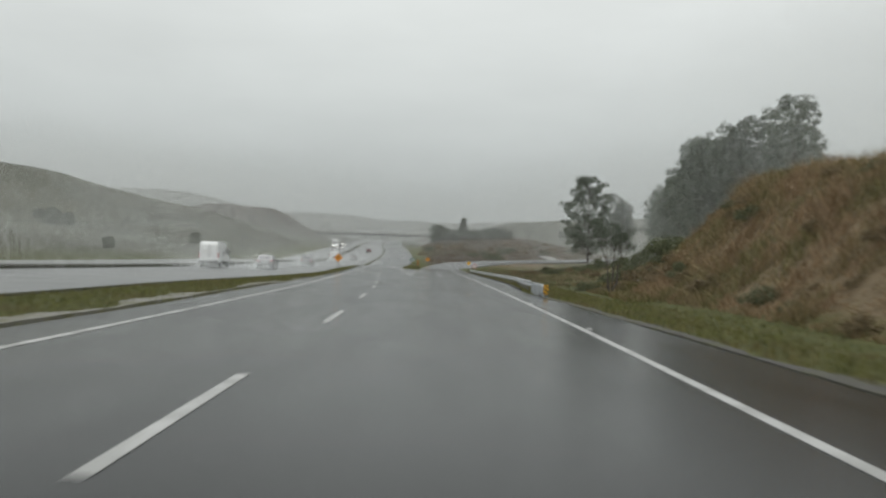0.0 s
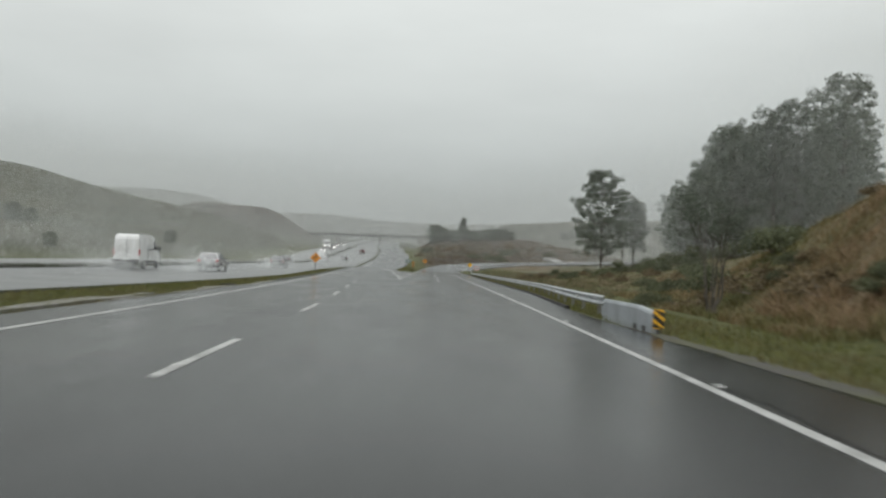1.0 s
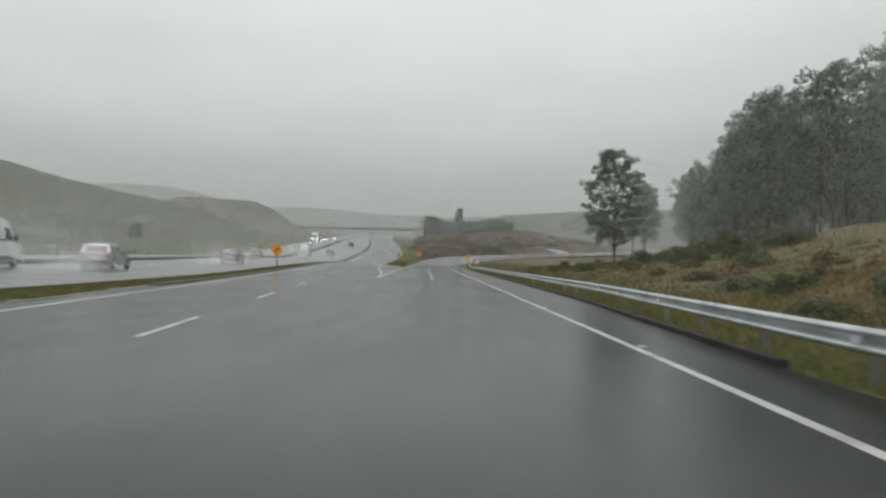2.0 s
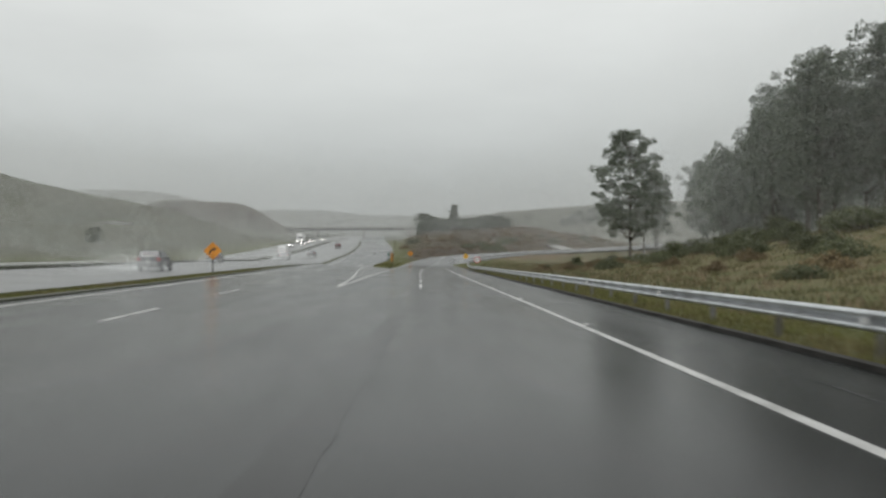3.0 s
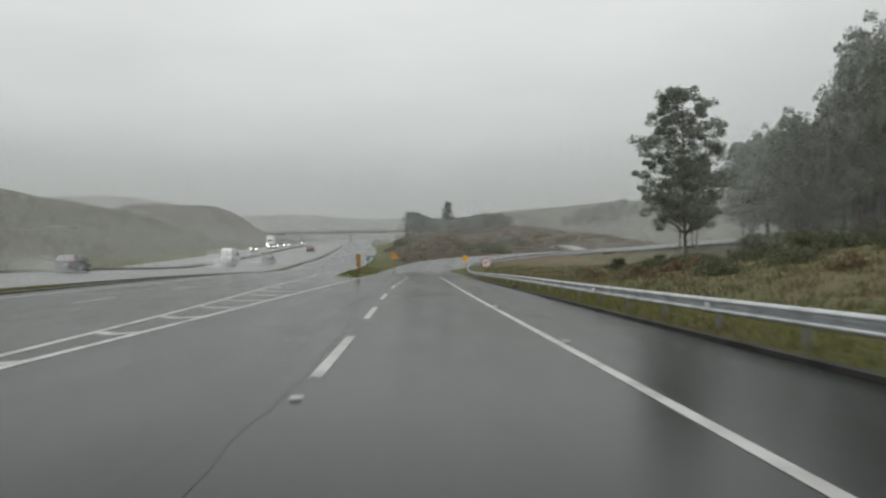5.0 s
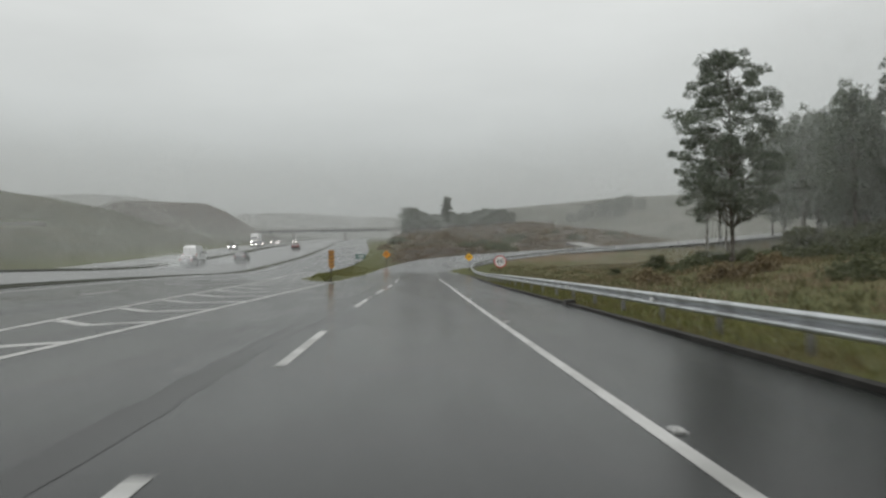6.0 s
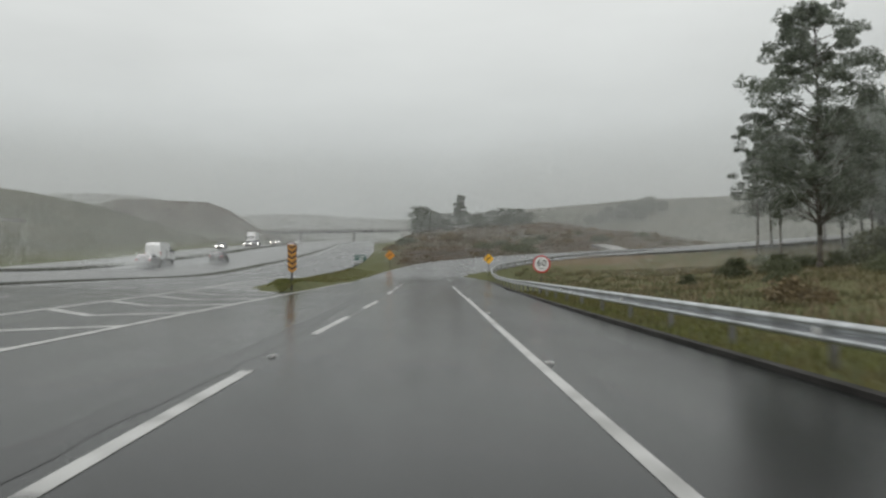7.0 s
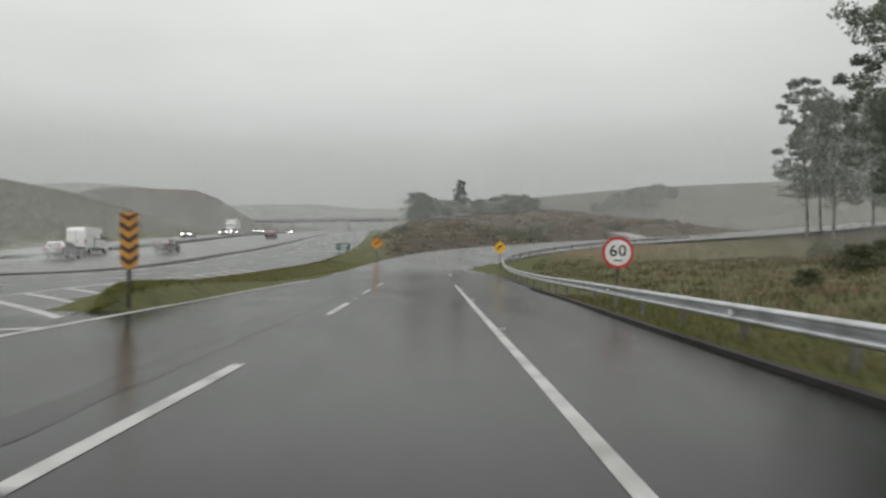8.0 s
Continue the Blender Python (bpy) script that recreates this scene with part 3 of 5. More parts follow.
scrubby = smooth(0.5, 3.5, crest(GX, GY, KNOLL, 75)) * (1 - smooth(66, 84, GX)) * smooth(3, 16, GX - main_right(np.clip(GY, 190, 900))) * 0.9 + 0.85 * smooth(264, 288, GY) * (1 - smooth(330, 345, GY)) * smooth(2, 8, GX - main_right(np.clip(GY, 190, 900))) * (GX < ramp_left(GY)) + 0.85 * smooth(12, 30, crest(GX, GY, MESA, 75)) + 0.1 * smooth(10, 25, crest(GX, GY, RIDGE, 160))
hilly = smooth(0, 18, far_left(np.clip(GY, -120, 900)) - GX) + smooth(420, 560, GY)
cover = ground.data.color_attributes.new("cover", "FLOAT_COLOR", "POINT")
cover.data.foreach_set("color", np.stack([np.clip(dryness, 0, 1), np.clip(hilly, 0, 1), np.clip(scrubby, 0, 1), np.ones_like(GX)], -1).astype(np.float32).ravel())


# ---- roads ----
def strip_points(f, ys, dz=0.0):
    x = f(ys)
    return np.stack([x, ys, road_z(x, ys) + dz], 1)


def highway(name, left, right, y0, y1, step, mat, label):
    ys = np.arange(y0, y1 + step / 2, step)
    n = 9
    rows = []
    for u in np.linspace(0, 1, n):
        x = left(ys) * (1 - u) + right(ys) * u
        rows.append(np.stack([x, ys, road_z(x, ys)], 1))
    top = np.concatenate(rows)
    low = np.concatenate([rows[0] - (0, 0, 0.14), rows[-1] - (0, 0, 0.14)])
    m = len(ys)
    i = np.arange(m - 1)
    faces = [np.stack([i + k * m, i + (k + 1) * m, i + (k + 1) * m + 1, i + k * m + 1], 1) for k in range(n - 1)]
    faces.append(np.stack([i + n * m, i, i + 1, i + n * m + 1], 1))
    faces.append(np.stack([i + (n - 1) * m, i + (n + 1) * m, i + (n + 1) * m + 1, i + (n - 1) * m + 1], 1))
    ob = sheet(name, np.concatenate([top, low]), np.concatenate(faces), mat, soft=False)
    return tagged(ob, label, "road", kind="structure")


def at_nose(y):
    return main_right(np.maximum(y, 186))


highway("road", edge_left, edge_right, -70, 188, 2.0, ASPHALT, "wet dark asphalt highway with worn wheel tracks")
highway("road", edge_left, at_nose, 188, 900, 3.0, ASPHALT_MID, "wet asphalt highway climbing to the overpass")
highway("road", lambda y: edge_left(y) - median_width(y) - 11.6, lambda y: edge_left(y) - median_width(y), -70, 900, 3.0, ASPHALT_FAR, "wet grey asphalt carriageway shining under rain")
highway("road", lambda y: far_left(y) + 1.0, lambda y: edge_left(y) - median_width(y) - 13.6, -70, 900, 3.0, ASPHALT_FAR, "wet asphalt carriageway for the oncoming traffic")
# past this row the paler copy carries the sheen in its colour
bend = int(np.argmin(np.abs(RAMP_ROWS[:, 1] - 246)))
tagged(ribbon("road", RAMP_ROWS[:bend + 1, :3], RAMP_ROWS[:bend + 1, 3:], ASPHALT), "wet asphalt slip road behind the nose", "road", kind="structure")
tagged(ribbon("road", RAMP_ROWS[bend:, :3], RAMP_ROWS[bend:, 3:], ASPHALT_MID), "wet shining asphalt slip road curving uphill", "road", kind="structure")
# apron of asphalt that joins the nose to the slip road
apron = np.arange(188, 200.1, 1.0)
tagged(ribbon("road", strip_points(lambda y: line_gore(y) - 0.22, apron), strip_points(edge_right, apron), ASPHALT), "wet asphalt at the start of the slip road", "road", kind="structure")


# paved strip between the grass island and the slip road
strip = np.array([188, 188.8, 189.6, 190.2, 190.6, 191, 192, 193.5, 196, 200, 206, 212, 218, 222.0])
tagged(ribbon("road", strip_points(lambda y: np.where(y < 190.5, at_nose(y) - 0.05, island_right(y) - 0.1), strip, -0.004), strip_points(lambda y: line_gore(y) - 0.05, strip, -0.004), ASPHALT), "wet asphalt strip beside the grass island", "road", kind="structure")


def track(points, width, label):
    """A pale lane laid over the open ground through a few places."""
    u = np.arange(len(points), dtype=float)
    fx, fy = curve(list(zip(u, [p[0] for p in points]))), curve(list(zip(u, [p[1] for p in points])))
    t = np.linspace(0, len(points) - 1, 40)
    x, y = fx(t), fy(t)
    dx, dy = np.gradient(x), np.gradient(y)
    n = np.hypot(dx, dy)
    ox, oy = -dy / n * width / 2, dx / n * width / 2
    z = np.maximum(np.maximum(ground_z(x + ox, y + oy), ground_z(x - ox, y - oy)), ground_z(x, y)) + 0.15
    a, b = np.stack([x + ox, y + oy, z], 1), np.stack([x - ox, y - oy, z], 1)
    return tagged(ribbon("lane", a, b, TRACK, 1.2), label, "road", kind="structure")


TRACK = material("pale_wet_lane", (0.20, 0.20, 0.19), (0.31, 0.305, 0.29), rough=0.4, grain=3, wear=(0.17, 0.165, 0.155), wear_scale=0.2)
track([(52, 314), (50.8, 326), (50.5, 338), (49.0, 350), (45, 360)], 5.0, "pale wet lane bending up past the knoll")
track([(-150, 300), (-138, 315), (-129, 335), (-125, 358), (-119, 376), (-106, 388)], 3.0, "pale bench lane across the green hillside")


def kerb(name, f, y0, y1, width, rise, mat, label):
    ys = np.arange(y0, y1 + 1, 2.0)
    a, b = strip_points(f, ys, rise), strip_points(lambda y: f(y) + width, ys, rise)
    return tagged(ribbon(name, a, b, mat, 0.2), label, "kerb", kind="structure")


kerb("kerb", lambda y: edge_right(y) + 0.002, 56, 218.6, 0.19, 0.07, CONCRETE_DARK, "dark damp raised kerb along the asphalt")
low = np.array([0, 0, 0.006])
past = RAMP_ROWS[7:]
outer = past[:, 3:] + (past[:, 3:] - past[:, :3]) / np.linalg.norm(past[:, 3:] - past[:, :3], axis=1)[:, None] * 0.55
tagged(ribbon("gutter", past[:, 3:] + low, outer + low, CONCRETE_DARK, 0.25), "dark damp concrete gutter edge along the slip road", "kerb", kind="structure")
def gravel_edge(f, y0, y1, width, mat, label, seed, inset=0.0):
    """A strip of broken gravel and worn concrete with ragged sides."""
    rng = np.random.default_rng(seed)
    ys = np.linspace(y0, y1, int((y1 - y0) / 0.6))
    ease = np.ones(5) / 5
    near = inset + 0.22 * np.convolve(rng.uniform(-1, 1, len(ys)), ease, "same")
    wide = np.maximum(width * (0.75 + 1.1 * np.convolve(rng.uniform(-1, 1, len(ys)), ease, "same")), 0.06)
    x0, x1 = f(ys, near), f(ys, near + wide)
    a, b = np.stack([x0, ys, road_z(x0, ys) + 0.012], 1), np.stack([x1, ys, road_z(x1, ys) - 0.012], 1)
    return tagged(ribbon("gutter", *((a, b) if x1.mean() > x0.mean() else (b, a)), mat, 0.2), label, "gutter", kind="structure")


gravel_edge(lambda y, d: edge_left(y) - d, -60, 50, 0.75, GRAVEL_PALE, "pale worn concrete and gravel strip in the median grass", 14, 0.40)
gravel_edge(lambda y, d: edge_left(y) - d, 44, 84, 0.55, GRAVEL_PALE, "pale gravel strip along the median grass", 15, 0.02)
gravel_edge(lambda y, d: edge_right(y) + d, -60, 44, 0.60, GRAVEL, "wet gravel gutter between the shoulder and the grass", 16, 0.06)
kerb("gutter", lambda y: edge_left(y) - 0.42, 76, 420, 0.4, 0.05, VERGE_DARK, "dark damp kerb along the median")
kerb("gutter", lambda y: edge_left(y) - median_width(y) - 13.4, -60, 420, 1.6, 0.20, VERGE_DARK, "dark kerbed strip between the two carriageways")


# ---- road markings ----
def stripe(name, f, y0, y1, width, label, step=2.0):
    ys = np.linspace(y0, y1, max(2, int((y1 - y0) / step) + 1))
    ob = ribbon(name, strip_points(lambda y: f(y) - width / 2, ys, 0.006), strip_points(lambda y: f(y) + width / 2, ys, 0.006), PAINT, 0.004)
    return tagged(ob, label, "road marking", kind="structure")


stripe("edge_line", line_right, -60, 248, 0.15, "solid white edge line, slightly worn")
stripe("edge_line", line_left, -60, 880, 0.15, "solid white edge line beside the median")
stripe("edge_line", line_gore, 105.5, 238, 0.15, "solid white line along the exit lane")
for k in range(-5, 26):
    end = 9.3 + 12.95 * k
    stripe("lane_dash", line_lane, end - 4.5, end, 0.13, "white lane dash", 1.0)
for end in (112.6, 123.7, 134.4, 145.8, 160.4, 171.6, 181.6, 196.7, 208.7, 220.5, 232.0):
    stripe("lane_dash", line_exit, end - 5.6, end, 0.15, "white lane dash", 1.0)
gore_left = curve([(106, -2.98), (121, -3.6), (133, -4.3), (150, -5.4), (165, -6.2), (180, -6.9), (193, -8.0), (204.5, -9.2), (213, -10.0), (222, -10.7), (237, -11.2)])
stripe("gore_line", gore_left, 105.5, 236, 0.15, "white line along the painted nose")
rear = lambda y: edge_left(y) - median_width(y)
stripe("edge_line", lambda y: rear(y) - 3.6, -60, 600, 0.13, "white line on the far carriageway")
stripe("edge_line", lambda y: rear(y) - 11.0, -60, 600, 0.13, "white line on the far carriageway")
stripe("edge_line", lambda y: rear(y) - 14.4, -60, 600, 0.13, "white line on the oncoming carriageway")


def chevron_bar(y):
    """A hatch bar of the painted nose, bent back at its middle."""
    xl, xr = float(gore_left(y)) + 0.07, float(min(line_gore(y), 0)) - 0.07
    xm = (xl + xr) / 2
    x = np.linspace(xl, xr, 5)
    yy = y + np.abs(x - xm) * 1.15
    if y > 186:
        x = np.linspace(xl, float(main_right(y)) - 0.12, 5)
        yy = y + (x[-1] - x) * 1.5
        x = x + (gore_left(yy) - gore_left(y)) * (x[-1] - x) / (x[-1] - x[0])
    a = np.stack([x, yy + 0.24, road_z(x, yy + 0.24) + 0.006], 1)
    b = np.stack([x, yy - 0.24, road_z(x, yy - 0.24) + 0.006], 1)
    return tagged(ribbon("hatch_bar", a, b, PAINT, 0.004), "white hatch bar of the painted nose", "road marking", kind="structure")


for k in range(26):
    chevron_bar(119.0 + 4.6 * k)


def nose_bar(y):
    """A short hatch bar between the grass island and the exit lane."""
    x = np.linspace(float(island_right(y)) + 0.08, float(line_gore(y)) - 0.08, 3)
    yy = y + (x - x[0]) * 1.15
    a = np.stack([x, yy + 0.24, road_z(x, yy + 0.24) + 0.006], 1)
    b = np.stack([x, yy - 0.24, road_z(x, yy - 0.24) + 0.006], 1)
    return tagged(ribbon("hatch_bar", a, b, PAINT, 0.004), "white hatch bar of the painted nose", "road marking", kind="structure")


for k in range(6):
    nose_bar(192.0 + 4.6 * k)


# dark seam between the through lanes and the exit lane, and a few tar-sealed cracks
def seal(f, y0, y1, width, label, wobble=0.0, seed=0):
    rng = np.random.default_rng(seed)
    ys = np.linspace(y0, y1, int((y1 - y0) / 0.7) + 2)
    off = np.cumsum(rng.normal(size=len(ys))) * wobble
    half = width / 2 * rng.uniform(0.8, 1.15, len(ys))
    x = f(ys) + off
    a = np.stack([x - half, ys, road_z(x - half, ys) + 0.003], 1)
    b = np.stack([x + half, ys, road_z(x + half, ys) + 0.003], 1)
    return tagged(ribbon("road_seam", a, b, SEAL, 0.002), label, "road seam", kind="structure")


seam = curve([(58, 0.0), (72, 0.15), (84, 0.33), (97, 0.62), (110, 0.5), (120, 0.5), (141, 0.0), (150, 0.1), (162, 0.3), (185, 0.2), (200, 0.1), (225, -0.3)])
seal(seam, 60, 206, 0.42, "dark seam along the exit lane", 0.006, 3)
seal(lambda y: line_right(y) + 0.25, 24, 32, 0.07, "wandering dark crack beside the edge line", 0.04, 5)
seal(lambda y: line_right(y) + 0.9, 69, 76, 0.06, "wandering dark crack on the shoulder", 0.06, 6)
seal(lambda y: edge_right(y) - 0.7, 84, 104, 0.04, "wandering dark crack on the shoulder", 0.04, 7)
seal(lambda y: line_lane(y) + 1.2, 88, 108, 0.10, "dark patch line in the through lane", 0.02, 9)
# ---- guardrail ----
W_SHAPE = [(0.0, 0.158), (0.035, 0.152), (0.065, 0.135), (0.082, 0.110), (0.082, 0.085), (0.065, 0.062), (0.015, 0.025), (0.0, 0.012), (0.0, -0.012), (0.015, -0.025), (0.065, -0.062), (0.082, -0.085), (0.082, -0.110), (0.065, -0.135), (0.035, -0.152), (0.0, -0.158)]


def rail_path(s0):
    """Places along the rail, every metre: x, y, base height."""
    ys = np.arange(48.0, 216.0, 1.0)
    x = edge_right(ys) + 0.36 + 0.44 * smooth(48, 85, ys)
    pts = [np.stack([x, ys, road_z(edge_right(ys), ys)], 1)]
    r = RAMP_ROWS[RAMP_ROWS[:, 4] > 217]
    out = r[:, 3:] - r[:, :3]
    out = out / np.linalg.norm(out, axis=1)[:, None]
    pts.append(np.stack([r[:, 3] + out[:, 0] * 0.8, r[:, 4] + out[:, 1] * 0.8, r[:, 5]], 1))
    p = np.concatenate(pts)
    length = np.concatenate([[0], np.cumsum(np.linalg.norm(np.diff(p, axis=0), axis=1))])
    s = np.arange(0, min(length[-1], s0), 1.0)
    return np.stack([np.interp(s, length, p[:, k]) for k in range(3)], 1)


RAIL = rail_path(264.0)
guardrail = tagged(new("guardrail"), "galvanised steel W-beam guardrail on posts beside the road", "guardrail")
guardrail.location = tuple(RAIL[0])


def rail_side(i):
    d = RAIL[min(i + 1, len(RAIL) - 1)] - RAIL[max(i - 1, 0)]
    d = d / np.linalg.norm(d)
    return np.array([d[0], d[1], 0.0]), np.array([-d[1], d[0], 0.0])


def local(p):
    return np.asarray(p, float) - RAIL[0]


TOP = 0.52
for a in range(0, len(RAIL) - 4, 4):
    rows = []
    for i in range(a, a + 5):
        ahead, inward = rail_side(i)
        lap = 0.06 * ahead if i == a + 4 else 0
        rows.append([local(RAIL[i] + lap + inward * (0.06 + u + (0.004 if i == a + 4 else 0)) + np.array([0, 0, TOP + v])) for u, v in W_SHAPE])
    front = np.array(rows)
    n = len(W_SHAPE)
    back = front - np.array([rail_side(i)[1] for i in range(a, a + 5)])[:, None, :] * 0.006
    verts = np.concatenate([front.reshape(-1, 3), back.reshape(-1, 3)])
    k = 5 * n
    faces = []
    for i in range(4):
        for j in range(n - 1):
            q = [i * n + j, i * n + j + 1, (i + 1) * n + j + 1, (i + 1) * n + j]
            faces += [q, [k + v for v in q[::-1]]]
        faces += [[i * n, (i + 1) * n, k + (i + 1) * n, k + i * n], [i * n + n - 1, k + i * n + n - 1, k + (i + 1) * n + n - 1, (i + 1) * n + n - 1]]
    sheet("beam", verts, faces, STEEL, guardrail)

bm = bmesh.new()
box(bm, 0, 0, -0.05, 0.11, 0.015, 1.25)
box(bm, 0.05, 0, -0.05, 0.012, 0.07, 1.25)
box(bm, -0.05, 0, -0.05, 0.012, 0.07, 1.25)
box(bm, -0.11, 0, TOP - 0.02, 0.10, 0.10, 0.30, bevel=0.008)
first_post = part("post", bm, STEEL_POST, guardrail)
bm = bmesh.new()
box(bm, 0, 0, 0, 0.11, 0.03, 0.11, bevel=0.012)
rod(bm, (0, -0.02, 0), (0, 0.02, 0), 0.042, n=12)
first_marker = part("reflector", bm, WHITE, guardrail, "small white rail reflector")
for count, i in enumerate(range(2, len(RAIL) - 1, 4)):
    ahead, inward = rail_side(i)
    turn = math.atan2(inward[1], inward[0]) + math.pi
    post = first_post if count == 0 else new("post", first_post.data)
    post.parent = guardrail
    place = local(RAIL[i] - inward * 0.10)
    post.matrix_basis = Matrix.Translation(place) @ Matrix.Rotation(turn, 4, "Z") @ pose(0, 0, 0, 0, 0, 180)
    if count % 3 == 1:
        mark = first_marker if count == 1 else new("reflector", first_marker.data)
        mark.parent = guardrail
        mark.matrix_basis = Matrix.Translation(local(RAIL[i] + inward * 0.130 + np.array([0, 0, TOP]))) @ Matrix.Rotation(turn, 4, "Z")

# solid end of the rail
barrier = tagged(new("barrier_end"), "smooth grey barrier end panel joined to the guardrail", "crash barrier")
barrier.location = (5.46, 45.0, float(road_z(5.4, 45.0)))
bm = bmesh.new()
steps = np.linspace(-3.3, 3.4, 12)
ring = [(-0.09, -0.14), (0.09, -0.14), (0.09, 0.51), (0.06, 0.58), (-0.06, 0.58), (-0.09, 0.51)]
loops = []
for s in steps:
    lean = 0.022 * s
    drop = 0.08 * smooth(-1.2, -3.3, s)
    loops.append([bm.verts.new((lean + u, s, v - (drop if v > 0.3 else 0))) for u, v in ring])
for a, b in zip(loops[:-1], loops[1:]):
    for j in range(6):
        bm.faces.new((a[j], a[(j + 1) % 6], b[(j + 1) % 6], b[j]))
bm.faces.new(loops[0][::-1])
bm.faces.new(loops[-1])
bmesh.ops.recalc_face_normals(bm, faces=bm.faces)
part("panel", bm, PANEL, barrier)
for s in (-2.5, -1.5):
    bm = bmesh.new()
    box(bm, 0.022 * s - 0.055, s, 0.03, 0.09, 0.36, 0.20, bevel=0.01)
    part("drain_slot", bm, BLACK, barrier, "dark drain slot at the foot")
# drain inlet in the kerb and grate in the median strip
bm = bmesh.new()
box(bm, 0, 0, 0.03, 0.34, 0.62, 0.30, bevel=0.03)
inlet = tagged(part("drain_inlet", bm, BLACK), "dark drain inlet box set in the kerb", "drain")
inlet.location = (7.62, 158.3, float(road_z(7.6, 158.3)))
grate = tagged(new("drain_grate"), "dark iron drain grate in the gravel strip", "drain")
grate.location = (-9.15, 62.0, float(road_z(-9.15, 62.0)) + 0.02)
bm = bmesh.new()
box(bm, 0, 0, 0.0, 0.55, 1.1, 0.03, bevel=0.006)
part("frame", bm, BLACK, grate)
for k in range(6):
    bm = bmesh.new()
    box(bm, 0, -0.45 + 0.18 * k, 0.028, 0.5, 0.06, 0.03, bevel=0.006)
    part("bar", bm, POST_DARK, grate)


# ---- reflecting studs on the road ----
bm = bmesh.new()
box(bm, 0, 0, 0.012, 0.12, 0.10, 0.024, bevel=0.009)
box(bm, 0, -0.035, 0.020, 0.10, 0.04, 0.014, bevel=0.005)
stud = tagged(part("road_stud", bm, WHITE), "small white reflecting road stud beside the line", "road stud", "studs along the edge line")
spots = [(float(line_right(y)) + 0.16, y) for y in np.arange(19.0, 250, 13.0)]
for k, (x, y) in enumerate(spots):
    m = pose(x, y, float(road_z(x, y)) + 0.003)
    if k == 0:
        stud.matrix_basis = m
    else:
        copy_thing(stud, m)
for end in (18.7, 31.6, 44.6):
    x = float(line_lane(end))
    copy_thing(stud, pose(x, end, float(road_z(x, end)) + 0.003))
for y in (105.9, 116.5, 162.0, 199.3):
    x = float(line_exit(y))
    copy_thing(stud, pose(x, y, float(road_z(x, y)) + 0.003))
# ---- signs ----
def plate(bm, outline, y0, thick):
    """A flat plate in the x-z plane from an outline, with thickness."""
    front = [bm.verts.new((x, y0, z)) for x, z in outline]
    back = [bm.verts.new((x, y0 + thick, z)) for x, z in outline]
    bm.faces.new(front)
    bm.faces.new(back[::-1])
    n = len(outline)
    for i in range(n):
        bm.faces.new((front[i], back[i], back[(i + 1) % n], front[(i + 1) % n]))
    bmesh.ops.recalc_face_normals(bm, faces=bm.faces)


def circle(r, cz=0.0, n=40):
    return [(r * math.sin(2 * math.pi * i / n), cz + r * math.cos(2 * math.pi * i / n)) for i in range(n)]


def diamond(r, cz, corner=0.12):
    """A square on its corner with rounded corners."""
    out = []
    for k in range(4):
        a = math.pi / 2 * k
        for s in (-1, -0.4, 0.4, 1):
            reach = r * (1 - corner * abs(s) ** 1.5 - 0.045 * (1 - abs(s)))
            out.append((reach * math.sin(a) + s * corner * r * math.cos(a), cz + reach * math.cos(a) - s * corner * r * math.sin(a)))
    return out


def stand(name, label, x, y, z, turn=0.0):
    ob = tagged(new(name), label, "road sign")
    ob.matrix_basis = pose(x, y, z, 0, 0, turn)
    return ob


def curve_sign(x, y, z, centre, size, mat, label, turn=0.0):
    """A diamond warning sign with a bent arrow, on a dark post."""
    ob = stand("warning_sign", label, x, y, z, turn)
    bm = bmesh.new()
    box(bm, 0, 0.05, (centre + size * 0.5) / 2 - 0.15, 0.08, 0.07, centre + size * 0.5 + 0.3, bevel=0.008)
    part("post", bm, POST_DARK, ob)
    bm = bmesh.new()
    plate(bm, diamond(size, centre), 0.0, 0.012)
    face = part("panel", bm, mat, ob)
    bm = bmesh.new()
    k = size
    w = 0.085 * k
    line = [(-0.30, -0.34), (-0.28, -0.05), (-0.14, 0.10), (0.12, 0.16)]
    for (ax, az), (bx, bz) in zip(line[:-1], line[1:]):
        d = Vector((bx - ax, 0, bz - az))
        s = Vector((-d.z, 0, d.x)).normalized() * w
        e = d.normalized() * w * 0.5
        a, b = Vector((ax * k, 0, centre + az * k)) - e, Vector((bx * k, 0, centre + bz * k)) + e
        plate(bm, [((a - s).x, (a - s).z), ((b - s).x, (b - s).z), ((b + s).x, (b + s).z), ((a + s).x, (a + s).z)], -0.008 - 0.001 * line.index((ax, az)), 0.006)
    plate(bm, [(0.08 * k, centre + 0.40 * k), (0.42 * k, centre + 0.22 * k), (0.14 * k, centre - 0.06 * k)], -0.012, 0.006)
    part("arrow", bm, BLACK, face, "black bent arrow")
    return ob


